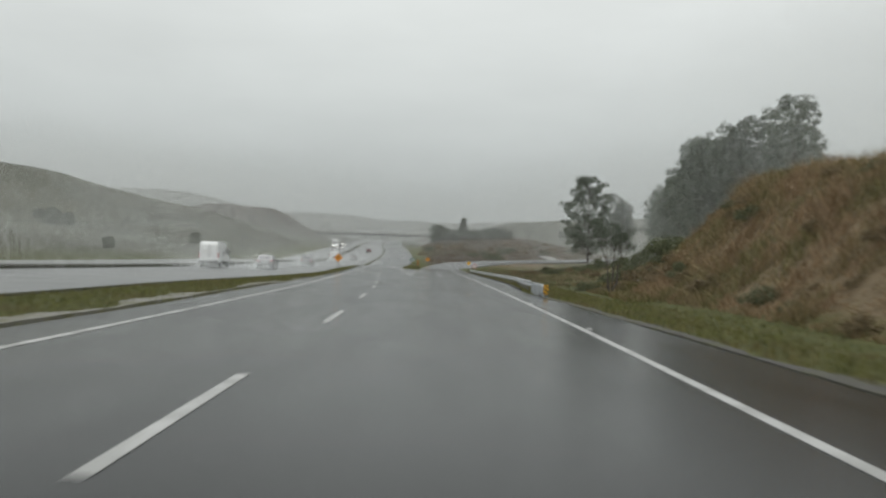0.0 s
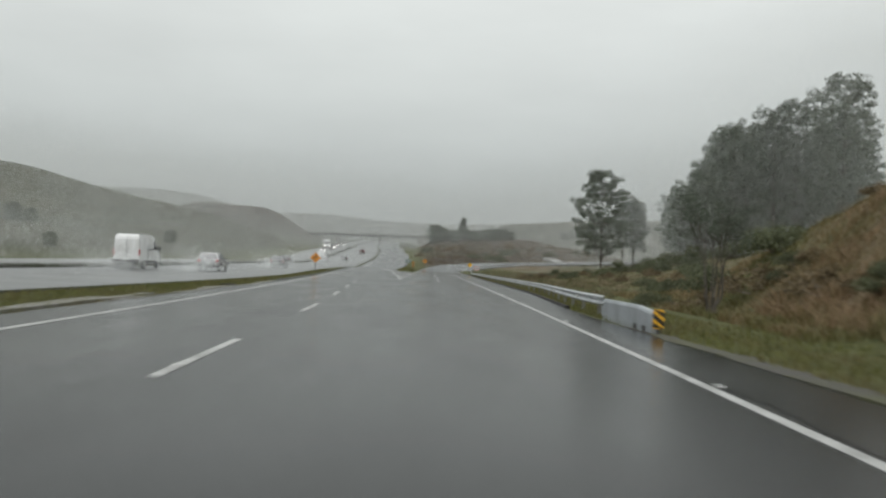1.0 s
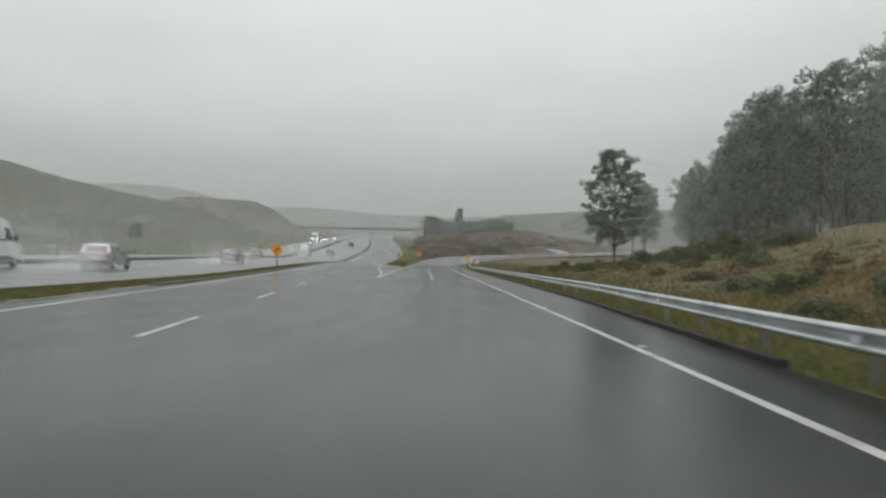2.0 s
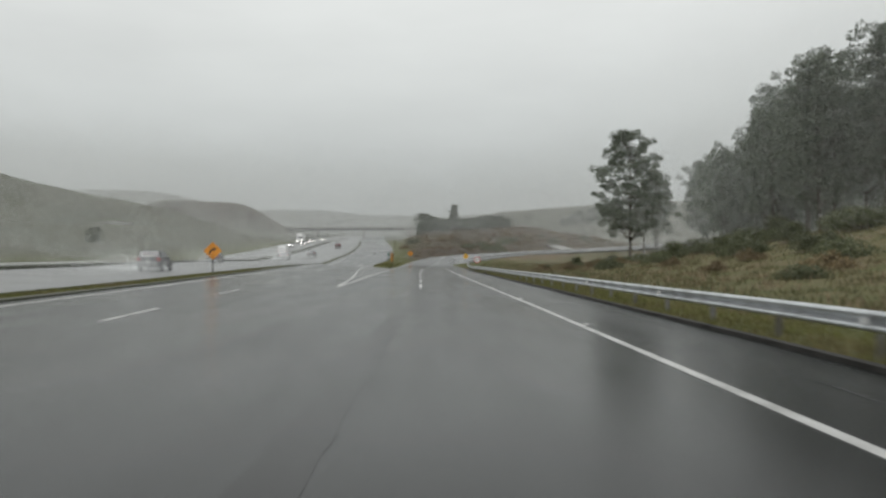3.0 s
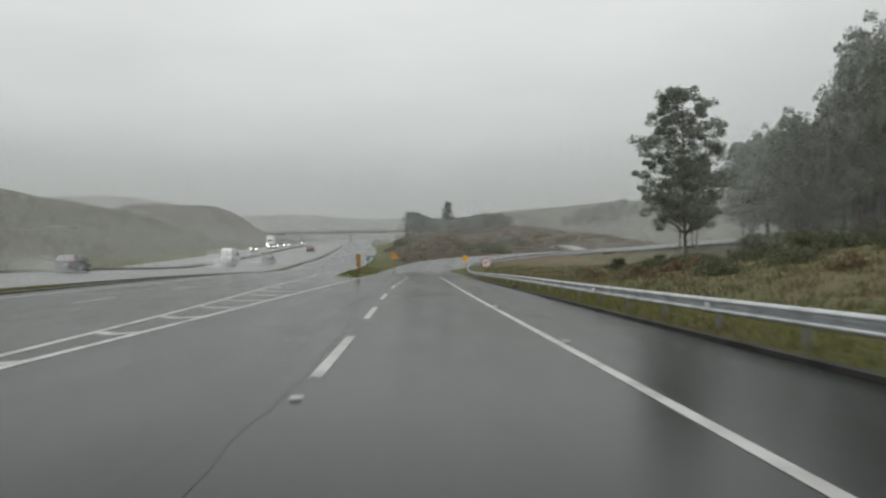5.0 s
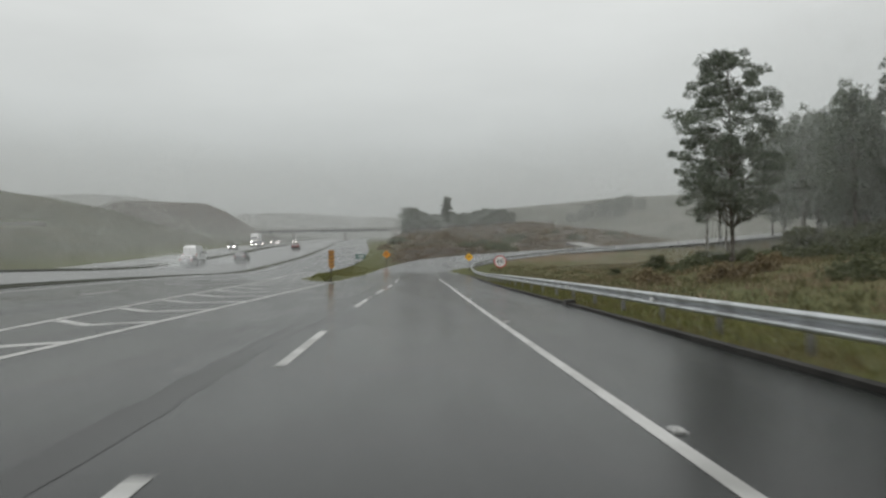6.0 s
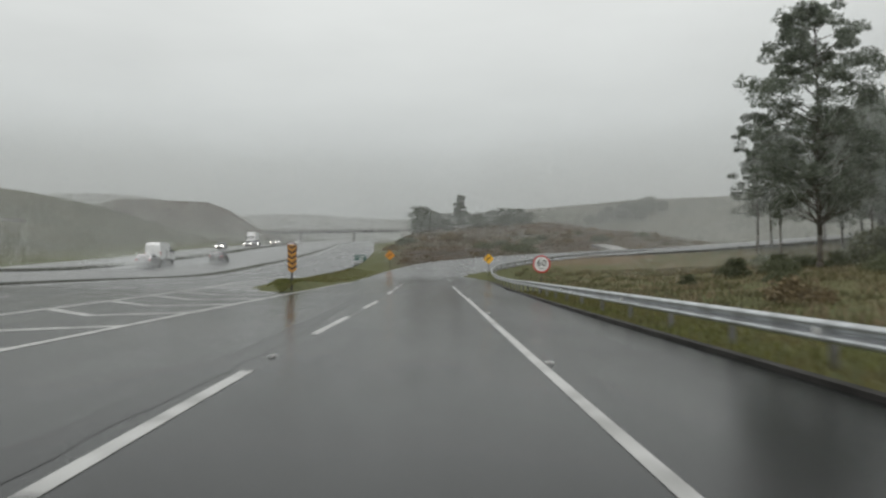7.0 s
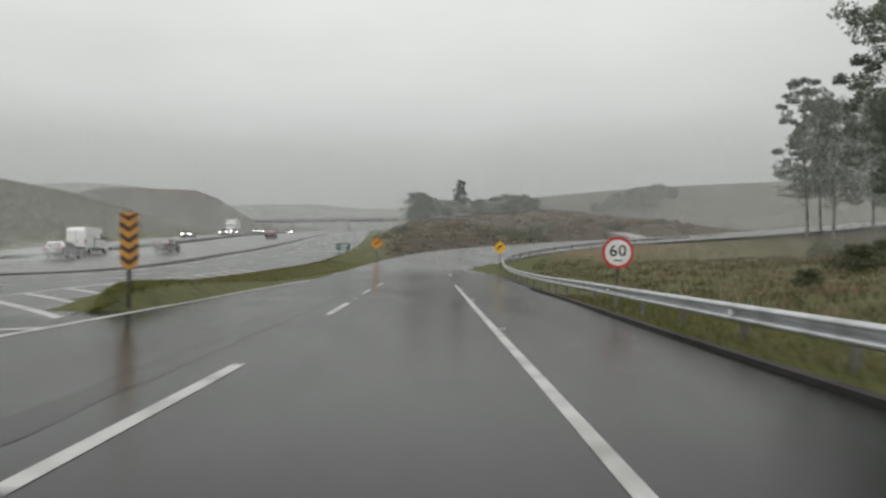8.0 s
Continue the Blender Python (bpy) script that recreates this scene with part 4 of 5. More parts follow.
def chevron_marker(x, y, z):
    """Tall yellow and black chevron board on a post."""
    ob = stand("chevron_marker", "tall weathered yellow and black chevron board on a dark post", x, y, z, 2)
    bm = bmesh.new()
    box(bm, -0.02, 0.06, 0.55, 0.09, 0.08, 2.3, turn=pose(0, 0, 0, 0, 1.0), bevel=0.01)
    part("post", bm, POST_DARK, ob)
    w, low, high = 0.21, 0.50, 1.74
    bm = bmesh.new()
    plate(bm, [(-w, low + 0.10), (-w + 0.05, low + 0.02), (-0.05, low - 0.06), (0.05, low - 0.06), (w - 0.05, low + 0.02), (w, low + 0.10), (w, high - 0.05), (w - 0.04, high), (-w + 0.04, high), (-w, high - 0.05)], 0.0, 0.014)
    face = part("panel", bm, AMBER_OLD, ob)
    step = 0.252
    for k in range(5):
        c = low + 0.085 + k * step
        t = 0.058
        bm = bmesh.new()
        top = min(c + 0.15 + t, high)
        plate(bm, [(-w, c + 0.15 - t), (0, c - t), (0, c + t), (-w, top)], -0.006, 0.005)
        plate(bm, [(0, c - t), (w, c + 0.15 - t), (w, top), (0, c + t)], -0.006, 0.005)
        part("chevron", bm, BROWN_OLD, face, "dark chevron stripe")
    return ob


def hazard_marker(x, y, z):
    """Short striped board at the end of the barrier."""
    ob = stand("hazard_marker", "yellow and black striped hazard board on a short post", x, y, z)
    bm = bmesh.new()
    box(bm, 0, 0.05, 0.2, 0.06, 0.05, 0.7, bevel=0.006)
    part("post", bm, POST_DARK, ob)
    w, low, high = 0.125, 0.12, 0.56
    bm = bmesh.new()
    plate(bm, [(-w + 0.03, low), (w - 0.03, low), (w, low + 0.03), (w, high - 0.03), (w - 0.03, high), (-w + 0.03, high), (-w, high - 0.03), (-w, low + 0.03)], 0.0, 0.01)
    face = part("panel", bm, YELLOW, ob)
    for k in range(3):
        c = low - 0.16 + k * 0.21
        a = [(-w, min(high, max(low, c + 0.20))), (w, min(high, max(low, c))), (w, min(high, max(low, c + 0.11))), (-w, min(high, max(low, c + 0.31)))]
        if a[3][1] - a[0][1] > 0.02 or a[2][1] - a[1][1] > 0.02:
            bm = bmesh.new()
            plate(bm, a, -0.006, 0.005)
            part("stripe", bm, BLACK, face, "black slanting stripe")
    return ob


def words(text, size, mat, parent, x, y, z):
    """Raised lettering as a mesh, standing in the x-z plane."""
    data = bpy.data.curves.new("lettering", "FONT")
    data.body, data.size, data.align_x, data.align_y, data.extrude = text, size, "CENTER", "CENTER", 0.002
    data.offset, data.space_character = 0.006, 1.15
    ob = bpy.data.objects.new("lettering", data)
    mesh = bpy.data.meshes.new_from_object(ob)
    bpy.data.objects.remove(ob)
    bpy.data.curves.remove(data)
    mesh.materials.clear()
    mesh.materials.append(mat)
    made = new("lettering", mesh)
    made.parent = parent
    made.matrix_basis = pose(x, y, z, 90)
    return made


def speed_sign(x, y, z, centre):
    """Round speed limit sign: red rim, white disc, black figures."""
    ob = stand("speed_sign", "round white speed limit sign 60 with red rim", x, y, z, -2)
    bm = bmesh.new()
    rod(bm, (-0.05, 0.05, -0.4), (0.0, 0.05, centre + 0.3), 0.032)
    part("post", bm, POST_DARK, ob)
    r = 0.49
    bm = bmesh.new()
    plate(bm, circle(r, centre), 0.0, 0.012)
    face = part("panel", bm, WHITE, ob)
    bm = bmesh.new()
    n = 40
    inner, outer = circle(r * 0.83, centre, n), circle(r * 1.0, centre, n)
    rows = [[bm.verts.new((px, yy, pz)) for px, pz in ring] for ring, yy in ((inner, -0.006), (outer, -0.006), (outer, 0.0), (inner, 0.0))]
    for i in range(n):
        j = (i + 1) % n
        for a, b in ((0, 1), (1, 2), (2, 3), (3, 0)):
            bm.faces.new((rows[a][i], rows[b][i], rows[b][j], rows[a][j]))
    bmesh.ops.recalc_face_normals(bm, faces=bm.faces)
    part("rim", bm, RED, face, "red rim")
    words("60", 0.50, BLACK, face, 0.0, -0.006, centre + 0.04)
    bm = bmesh.new()
    box(bm, 0.0, -0.004, centre - 0.25, 0.27, 0.004, 0.045)
    part("small_print", bm, BLACK, face, "small unreadable print as a dark bar")
    return ob


def guide_board(x, y, z):
    """Low green direction board on two legs."""
    ob = stand("direction_board", "green direction board with pale unreadable bars on two legs", x, y, z, -3)
    for s in (-1, 1):
        bm = bmesh.new()
        box(bm, s * 0.55, 0.06, 0.30, 0.07, 0.06, 1.4, bevel=0.008)
        part("leg", bm, POST_DARK, ob)
    bm = bmesh.new()
    plate(bm, [(-0.85, 0.52), (0.85, 0.52), (0.85, 1.32), (-0.85, 1.32)], 0.0, 0.02)
    face = part("panel", bm, GREEN_SIGN, ob)
    bm = bmesh.new()
    for cx, cz, sx in ((0.17, 1.10, 1.0), (0.13, 0.88, 0.8), (-0.64, 0.98, 0.2), (0.07, 0.67, 0.7)):
        box(bm, cx, -0.006, cz, sx, 0.006, 0.10)
    part("bars", bm, WHITE, face, "pale bars in place of lettering")
    return ob


def ground_at(x, y):
    return float(ground_z(x, y))


hazard_marker(5.36, 41.35, float(road_z(5.36, 41.35)))
curve_sign(-14.1, 128.3, ground_at(-14.1, 128.3), 1.66, 0.66, ORANGE, "amber diamond curve sign with black arrow on the median", 3)
chevron_marker(-3.50, 191.3, 1.36)
speed_sign(9.25, 198.3, ground_at(9.25, 198.3), 1.72)
curve_sign(10.1, 251.0, ground_at(10.1, 251.0), 2.0, 0.62, YELLOW, "yellow diamond curve sign with black arrow in the grass", -4)
curve_sign(-1.9, 264.0, ground_at(-1.9, 264.0), 2.1, 0.66, ORANGE, "amber diamond curve sign with black arrow on the island", -2)
guide_board(-6.9, 279.0, ground_at(-6.9, 279.0))
# ---- trees ----
def leaf_cloud(rng, centres, radii, per, size, flat=0.62, droop=0.0):
    """Many small leaves in clumps: two-triangle blades, denser towards each clump's top. Returns points and faces."""
    n = len(centres)
    total = n * per
    c = np.repeat(np.asarray(centres, float), per, 0)
    r = np.repeat(np.asarray(radii, float), per)
    v = rng.normal(size=(total, 3))
    v /= np.linalg.norm(v, axis=1)[:, None]
    v[:, 2] = np.where(v[:, 2] < 0, v[:, 2] * 0.42, v[:, 2])
    reach = r * rng.uniform(0.3, 1.0, total) ** 0.5
    p = c + v * reach[:, None] * np.array([1, 1, flat]) + rng.normal(size=(total, 3)) * 0.07
    along = rng.normal(size=(total, 3))
    along[:, 2] -= droop
    along /= np.linalg.norm(along, axis=1)[:, None]
    across = np.cross(along, rng.normal(size=(total, 3)))
    across /= np.maximum(np.linalg.norm(across, axis=1), 1e-6)[:, None]
    s = size * rng.uniform(0.6, 1.3, total)[:, None]
    a, b = along * s, across * s * 0.42
    verts = np.stack([p - a, p - b, p + a, p + b], 1).reshape(-1, 3)
    i = np.arange(total)[:, None] * 4
    return verts, i + np.arange(4)[None]


def limb(bm, a, b, r1, r2, rng, bends=3, n=6):
    """A bent, tapering branch from a to b."""
    a, b = Vector(a), Vector(b)
    last, rl = a, r1
    for k in range(1, bends + 1):
        u = k / bends
        q = a.lerp(b, u)
        if k < bends:
            q += Vector(rng.normal(size=3)) * (b - a).length * 0.05
        r = r1 + (r2 - r1) * u
        rod(bm, last, q, rl, r, n)
        last, rl = q, r


def gum_tree(name, label, seed, height, width, bare, clumps, per, leaf, lean=0.0, top=0.35, clump=1.0, mat=LEAF, peak=0.42, inner=0.25, flat=0.7):
    """A tall gum: a tapered trunk, rising limbs, and leaf clumps with gaps between them."""
    rng = np.random.default_rng(seed)
    ob = tagged(new(name), label, "tree")
    bm = bmesh.new()
    r0 = height * 0.0115
    line = [Vector((lean * u * u * height * 0.1 + rng.normal() * 0.08 * (u > 0), rng.normal() * 0.08 * (u > 0), -0.3 + u * (height * 0.96))) for u in np.linspace(0, 1, 8)]
    for k in range(7):
        rod(bm, line[k], line[k + 1], r0 * (1 - 0.125 * k), r0 * (1 - 0.125 * (k + 1)), 8)
    rod(bm, (line[0].x, line[0].y, -0.3), line[0] + Vector((0, 0, 0.9)), r0 * 1.5, r0 * 0.98, 8)

    def trunk_at(z):
        u = np.clip((z + 0.3) / (height * 0.96), 0, 1) * 7
        k = min(int(u), 6)
        return line[k].lerp(line[k + 1], u - k)

    centres, radii = [], []
    for k in range(clumps):
        u = (k + rng.uniform(0.1, 0.9)) / clumps
        z = height * (bare + (1 - bare) * u)
        grow = 0.6 + 0.4 * math.sin(math.pi / 2 * u / peak) if u < peak else (1 - ((u - peak) / (1 - peak)) ** 1.7 * (1 - top * 0.55))
        reach = width / 2 * grow * rng.uniform(inner, 1.0) ** 0.5
        turn = k * 2.4 + rng.normal() * 0.5
        out = np.array([math.cos(turn) * reach, math.sin(turn) * reach, 0])
        foot = trunk_at(max(z - reach * rng.uniform(0.45, 0.8), height * bare * 0.7))
        mid = trunk_at(z)
        tip = np.array([mid.x, mid.y, min(z, height - 0.7)]) + out
        r = clump * rng.uniform(0.75, 1.35) * (0.9 + 0.35 * (1 - u))
        centres.append(tip)
        radii.append(r)
        limb(bm, foot, tip, r0 * 0.34 * (1.1 - 0.6 * u), r0 * 0.05, rng)
        for j in range(2):
            off = rng.normal(size=3) * np.array([0.75, 0.75, 0.4]) * r * 1.2
            centres.append(tip + off - out * rng.uniform(0, 0.3))
            radii.append(r * rng.uniform(0.5, 0.85))
    part("trunk", bm, BARK_DARK, ob, soft=True)
    verts, faces = leaf_cloud(rng, centres, radii, per, leaf, flat, 0.5)
    sheet("crown", verts, faces, mat, ob)
    return ob


def bush(name, label, seed, width, height, clumps, per, leaf, mat=LEAF_DARK):
    """A shrub of several stems and many small leaves, uneven in outline."""
    rng = np.random.default_rng(seed)
    ob = tagged(new(name), label, "bush")
    bm = bmesh.new()
    centres, radii = [], []
    for k in range(clumps):
        a, q = rng.uniform(0, 2 * math.pi), rng.uniform(0, 1) ** 0.5
        z = height * (1 - 0.75 * q * q) * rng.uniform(0.35, 0.95)
        tip = np.array([math.cos(a) * q * width / 2, math.sin(a) * q * width / 2, z])
        centres.append(tip)
        radii.append(rng.uniform(0.14, 0.26) * width)
        limb(bm, (tip[0] * 0.15, tip[1] * 0.15, -0.15), tip, 0.02 * width / 2 + 0.012, 0.008, rng, 2, 5)
    part("stems", bm, BARK, ob)
    verts, faces = leaf_cloud(rng, centres, radii, per, leaf, flat=0.8)
    sheet("leaves", verts, faces, mat, ob)
    return ob


def put(ob, x, y, scale=1.0, turn=0.0, dz=0.0, stretch=1.0, first=False, tilt=0.0):
    m = pose(x, y, ground_at(x, y) + dz, tilt, 0, turn) @ Matrix.Diagonal((scale, scale, scale * stretch, 1))
    if first:
        ob.matrix_basis = m
        return ob
    return copy_thing(ob, m)


# the tall gum that stands alone in the field, and the thin one behind it
lone = gum_tree("gum_tree", "tall solitary eucalyptus with layered dark green clumps in the field", 11, 25.5, 13.4, 0.23, 84, 190, 0.16, lean=0.03, top=0.75, clump=1.12, peak=0.34, inner=0.36, flat=0.92)
put(lone, 41.4, 234.6, first=True, turn=20)
thin = gum_tree("gum_tree", "thin eucalyptus with sparse small clumps in the field", 23, 25.0, 9.5, 0.26, 30, 150, 0.18, top=0.4, clump=1.05, inner=0.5)
put(thin, 61.5, 303.0, first=True, turn=70)
# forest edge
tall_a = gum_tree("gum_tree", "tall dark eucalyptus at the edge of the wood", 41, 26.0, 11.5, 0.20, 58, 105, 0.23, top=0.75, clump=1.55, flat=0.95)
tall_b = gum_tree("gum_tree", "tall dark eucalyptus with a bare lower trunk", 43, 27.0, 10.5, 0.34, 46, 105, 0.23, top=0.8, clump=1.55, flat=0.95)
tall_c = gum_tree("gum_tree", "slender eucalyptus with an open crown at the wood's edge", 47, 24.0, 8.5, 0.32, 34, 105, 0.22, top=0.7, clump=1.3, flat=0.95)
put(tall_a, 57, 187, first=True)
put(tall_b, 62, 193, first=True, turn=50)
put(tall_c, 58, 206, 1.0, first=True, turn=100)
WOOD = [(66, 179, 0), (70, 199, 1), (74, 187, 0), (69, 167, 0), (84, 195, 0), (61, 177, 2), (76, 205, 2), (66, 211, 1), (71, 173, 2),
        (76, 250, 2), (74, 264, 0), (80, 255, 1), (84, 262, 0), (90, 250, 1), (76, 275, 2), (84, 318, 0), (90, 322, 1), (96, 326, 0), (86, 306, 1),
        (65, 301, 2), (93, 312, 2), (101, 318, 0), (79, 297, 1), (104, 331, 1), (88, 334, 0), (66, 252, 2), (72, 266, 2), (70, 244, 1), (69, 258, 1), (82, 288, 1), (92, 280, 0), (66.5, 309, 2), (88, 300, 1), (98, 268, 0), (100, 292, 1), (80, 235, 1), (90, 225, 0), (98, 236, 0), (86, 212, 0), (108, 252, 0), (112, 275, 1), (96, 308, 2), (106, 320, 0)]
rng = np.random.default_rng(5)
for x, y, kind in WOOD:
    near_row = 1.0 if y < 215 or y > 292 else 0.90
    tree = tagged(put((tall_a, tall_b, tall_c)[kind], x, y, near_row * rng.uniform(0.86, 1.08), rng.uniform(0, 360), stretch=rng.uniform(0.95, 1.08)), group="trees of the wood")
for x, y, kind, size in ((73, 240, 1, 1.30), (69.5, 238.5, 2, 1.24), (78.5, 246, 0, 1.30), (76, 233, 1, 1.22)):
    tagged(put((tall_a, tall_b, tall_c)[kind], x, y, size, 40 * kind + x), group="trees of the wood")
# small crooked tree behind the barrier
rng = np.random.default_rng(77)
crooked = tagged(new("small_tree"), "small crooked tree with several bare trunks behind the barrier", "tree")
bm = bmesh.new()
centres, radii = [], []
for k in range(6):
    a = k * 1.05
    foot = Vector((0.18 * math.cos(a), 0.18 * math.sin(a), -0.2))
    knee = Vector((0.45 * math.cos(a + 0.4), 0.45 * math.sin(a + 0.4), 1.7 + rng.uniform(-0.3, 0.3)))
    tip = Vector((1.3 * math.cos(a + rng.normal() * 0.3), 1.3 * math.sin(a), 4.4 + rng.uniform(-0.6, 0.9)))
    limb(bm, foot, knee, 0.068, 0.048, rng)
    limb(bm, knee, tip, 0.048, 0.015, rng)
    for j in range(6):
        c = tip + Vector(rng.normal(size=3)) * 0.6
        limb(bm, knee.lerp(tip, rng.uniform(0.4, 0.9)), c, 0.02, 0.006, rng, 2, 5)
        centres.append(np.array(c))
        radii.append(rng.uniform(0.4, 0.75))
part("trunk", bm, BARK_DARK, crooked)
sheet("crown", *leaf_cloud(rng, centres, radii, 75, 0.085, droop=0.4), LEAF, crooked)
put(crooked, 11.9, 57.7, 0.84, first=True)

# shrubs: field, wood edge, knoll
round_bush = bush("bush", "dark green rounded shrub in the wet grass", 61, 2.6, 1.7, 16, 150, 0.10)
low_bush = bush("bush", "low olive scrub in the field", 63, 3.2, 1.1, 18, 130, 0.11, LEAF_DARK)
dry_bush = bush("bush", "dry brown scrub on the slope", 67, 2.4, 1.0, 16, 120, 0.10, LEAF_DRY)
put(round_bush, 28.3, 222.0, 1.0, first=True)
put(low_bush, 33, 205, 1.0, first=True)
put(dry_bush, 17.5, 184, 1.0, first=True)
rng = np.random.default_rng(9)
SHRUBS = [(38.4, 237, 0, 0.9), (44.6, 238, 0, 1.0), (42.2, 240, 1, 1.0), (22, 214, 0, 0.5), (26, 206, 1, 0.8), (31, 196, 2, 1.0), (36, 190, 1, 1.5), (34, 180, 0, 1.2), (40, 186, 1, 1.6), (30, 172, 1, 1.2), (37, 170, 0, 1.4), (43, 176, 1, 1.8),
          (20, 178, 2, 1.0), (25, 186, 2, 1.1), (23, 168, 1, 0.9), (28, 160, 2, 1.0), (35, 157, 1, 1.5), (41, 160, 0, 1.6), (32, 147, 2, 1.2), (38, 145, 1, 1.6), (26, 140, 2, 0.9), (34, 133, 1, 1.3), (29, 125, 2, 1.1), (36, 120, 2, 1.4), (24, 118, 1, 0.8),
          (31, 110, 2, 1.1), (27, 100, 2, 1.0), (20, 96, 1, 0.9), (24, 88, 2, 1.2), (18, 84, 1, 1.0), (48, 178, 0, 1.8), (48, 158, 1, 2.0), (54, 172, 1, 1.8),
          (56, 284, 1, 1.6), (52, 262, 1, 1.3), (48, 212, 1, 2.0), (60, 258, 0, 2.4), (64, 262, 0, 2.8), (67, 268, 0, 2.6), (63, 250, 0, 2.2), (70, 276, 0, 3.0), (67, 256, 0, 2.8), (73, 284, 0, 3.0), (76, 292, 0, 3.0), (80, 300, 0, 3.2), (62, 242, 0, 2.0), (66, 247, 0, 2.6), (84, 309, 0, 3.0), (66, 234, 0, 2.4), (64, 222, 0, 2.4), (60, 214, 0, 2.2), (56, 196, 0, 2.0), (38, 215, 1, 1.3), (34, 226, 1, 1.1), (46, 222, 1, 1.5),
          (13.2, 64, 2, 0.9), (15, 61, 2, 1.1), (14, 52, 2, 0.8), (16, 70, 1, 1.0), (12.5, 70, 1, 0.8), (18, 66, 1, 1.1), (13.5, 47, 0, 0.5), (12.2, 38, 2, 0.7), (11.6, 30, 1, 0.5)]
for x, y, kind, s in SHRUBS:
    put((round_bush, low_bush, dry_bush)[kind], x, y, s * rng.uniform(0.85, 1.15), rng.uniform(0, 360), dz=-0.08)
# tussocks on the cut slope
for k in range(34):
    y = rng.uniform(12, 60)
    x = float(np.interp(y, [-60, 20, 40, 55, 67, 90], [9.5, 10.0, 11.0, 12.6, 13.5, 16.0])) + rng.uniform(0.5, 9)
    put((dry_bush, dry_bush, low_bush, dry_bush)[k % 4], x, y, rng.uniform(0.25, 0.6), rng.uniform(0, 360), dz=-0.08)
# trees and scrub on the knoll and along the far side
knoll_tree = gum_tree("tree", "round grey-green tree on the knoll", 71, 9.0, 9.0, 0.10, 34, 95, 0.18, top=0.9, clump=1.3, mat=LEAF_GREY)
put(knoll_tree, 1.5, 440, 0.95, first=True)
KNOLL_TREES = [(5, 447, 0.85), (11, 452, 0.7), (16, 450, 0.75), (21, 455, 0.7), (26, 452, 0.75), (30, 448, 0.8), (34, 445, 0.7), (2, 450, 0.95), (38, 448, 0.55), (20, 440, 0.5), (0, 425, 0.5), (29, 436, 0.5), (10, 434, 0.45)]
for x, y, s in KNOLL_TREES:
    put(knoll_tree, x, y, s, rng.uniform(0, 360), stretch=0.9)
stub = gum_tree("tree", "small ragged tree standing above the knoll", 73, 11.0, 4.0, 0.35, 12, 110, 0.28, top=0.8, clump=0.8, mat=LEAF_GREY)
put(stub, 14.8, 446, 1.0, first=True)
FAR_TREES = [(92, 590, 0.7), (98, 600, 0.8), (104, 595, 0.9), (110, 605, 0.9), (116, 600, 1.05), (122, 610, 0.9), (86, 590, 0.6), (112, 590, 0.8), (128, 605, 0.7), (-70, 255, 0.42), (-109, 248, 0.6), (-56, 150, 0.26), (-106, 252, 0.45), (-160, 352, 0.5)]
for x, y, s in FAR_TREES:
    put(knoll_tree, x, y, s, rng.uniform(0, 360))
rng = np.random.default_rng(21)
for k in range(46):
    u, side = rng.uniform(0, 1), rng.uniform(-1, 1)
    x, y = 2 + 62 * u + 8 * side, 330 + 95 * rng.uniform(0, 1) - 20 * u
    if y > 312 + 0.5 * x:
        put((dry_bush, dry_bush, low_bush)[k % 3], x, y, rng.uniform(0.9, 2.0), rng.uniform(0, 360), dz=-0.1)
# ---- overpass ----
bridge = tagged(new("overpass"), "grey concrete overpass with a thin deck across the highway", "bridge")
by = 640.0
deck_z = float(road_z(-30, by)) + 5.6
bridge.location = (-30, by, deck_z)
bm = bmesh.new()
box(bm, -12, 0, 0, 150, 9.0, 1.1, bevel=0.06)
part("deck", bm, CONCRETE_DARK, bridge)
for s in (-1, 1):
    bm = bmesh.new()
    box(bm, -12, s * 4.4, 0.95, 150, 0.22, 0.8, bevel=0.03)
    part("parapet", bm, CONCRETE, bridge)
for x in (-8.0, -38.0, -66.0):
    bm = bmesh.new()
    for y in (-2.6, 2.6):
        rod(bm, (x, y, -9.5), (x, y, -0.9), 0.62, n=14)
    box(bm, x, 0, -0.95, 1.6, 8.2, 0.8, bevel=0.04)
    part("pier", bm, CONCRETE, bridge)
for x, w in ((36.0, 34.0), (-96.0, 34.0)):
    bm = bmesh.new()
    box(bm, x, 0, -2.4, w, 10.5, 4.4, bevel=0.1)
    part("abutment", bm, CONCRETE, bridge)
# ---- vehicles ----
def solid(bm, side, half, tuck=0.0, bevel=0.05):
    """A closed body from a side outline (y, z), its width drawn in by tuck at the highest points."""
    zs = [z for _, z in side]
    lo, hi = min(zs), max(zs)
    rows = []
    for s in (-1, 1):
        rows.append([bm.verts.new((s * (half - tuck * max(0.0, (z - lo) / (hi - lo) - 0.35) / 0.65), y, z)) for y, z in side])
    a = bm.faces.new(rows[0])
    b = bm.faces.new(rows[1][::-1])
    n = len(side)
    for i in range(n):
        bm.faces.new((rows[0][i], rows[1][i], rows[1][(i + 1) % n], rows[0][(i + 1) % n]))
    bmesh.ops.recalc_face_normals(bm, faces=bm.faces)
    bmesh.ops.bevel(bm, geom=list(bm.edges), offset=bevel, segments=2, affect="EDGES", clamp_overlap=True)


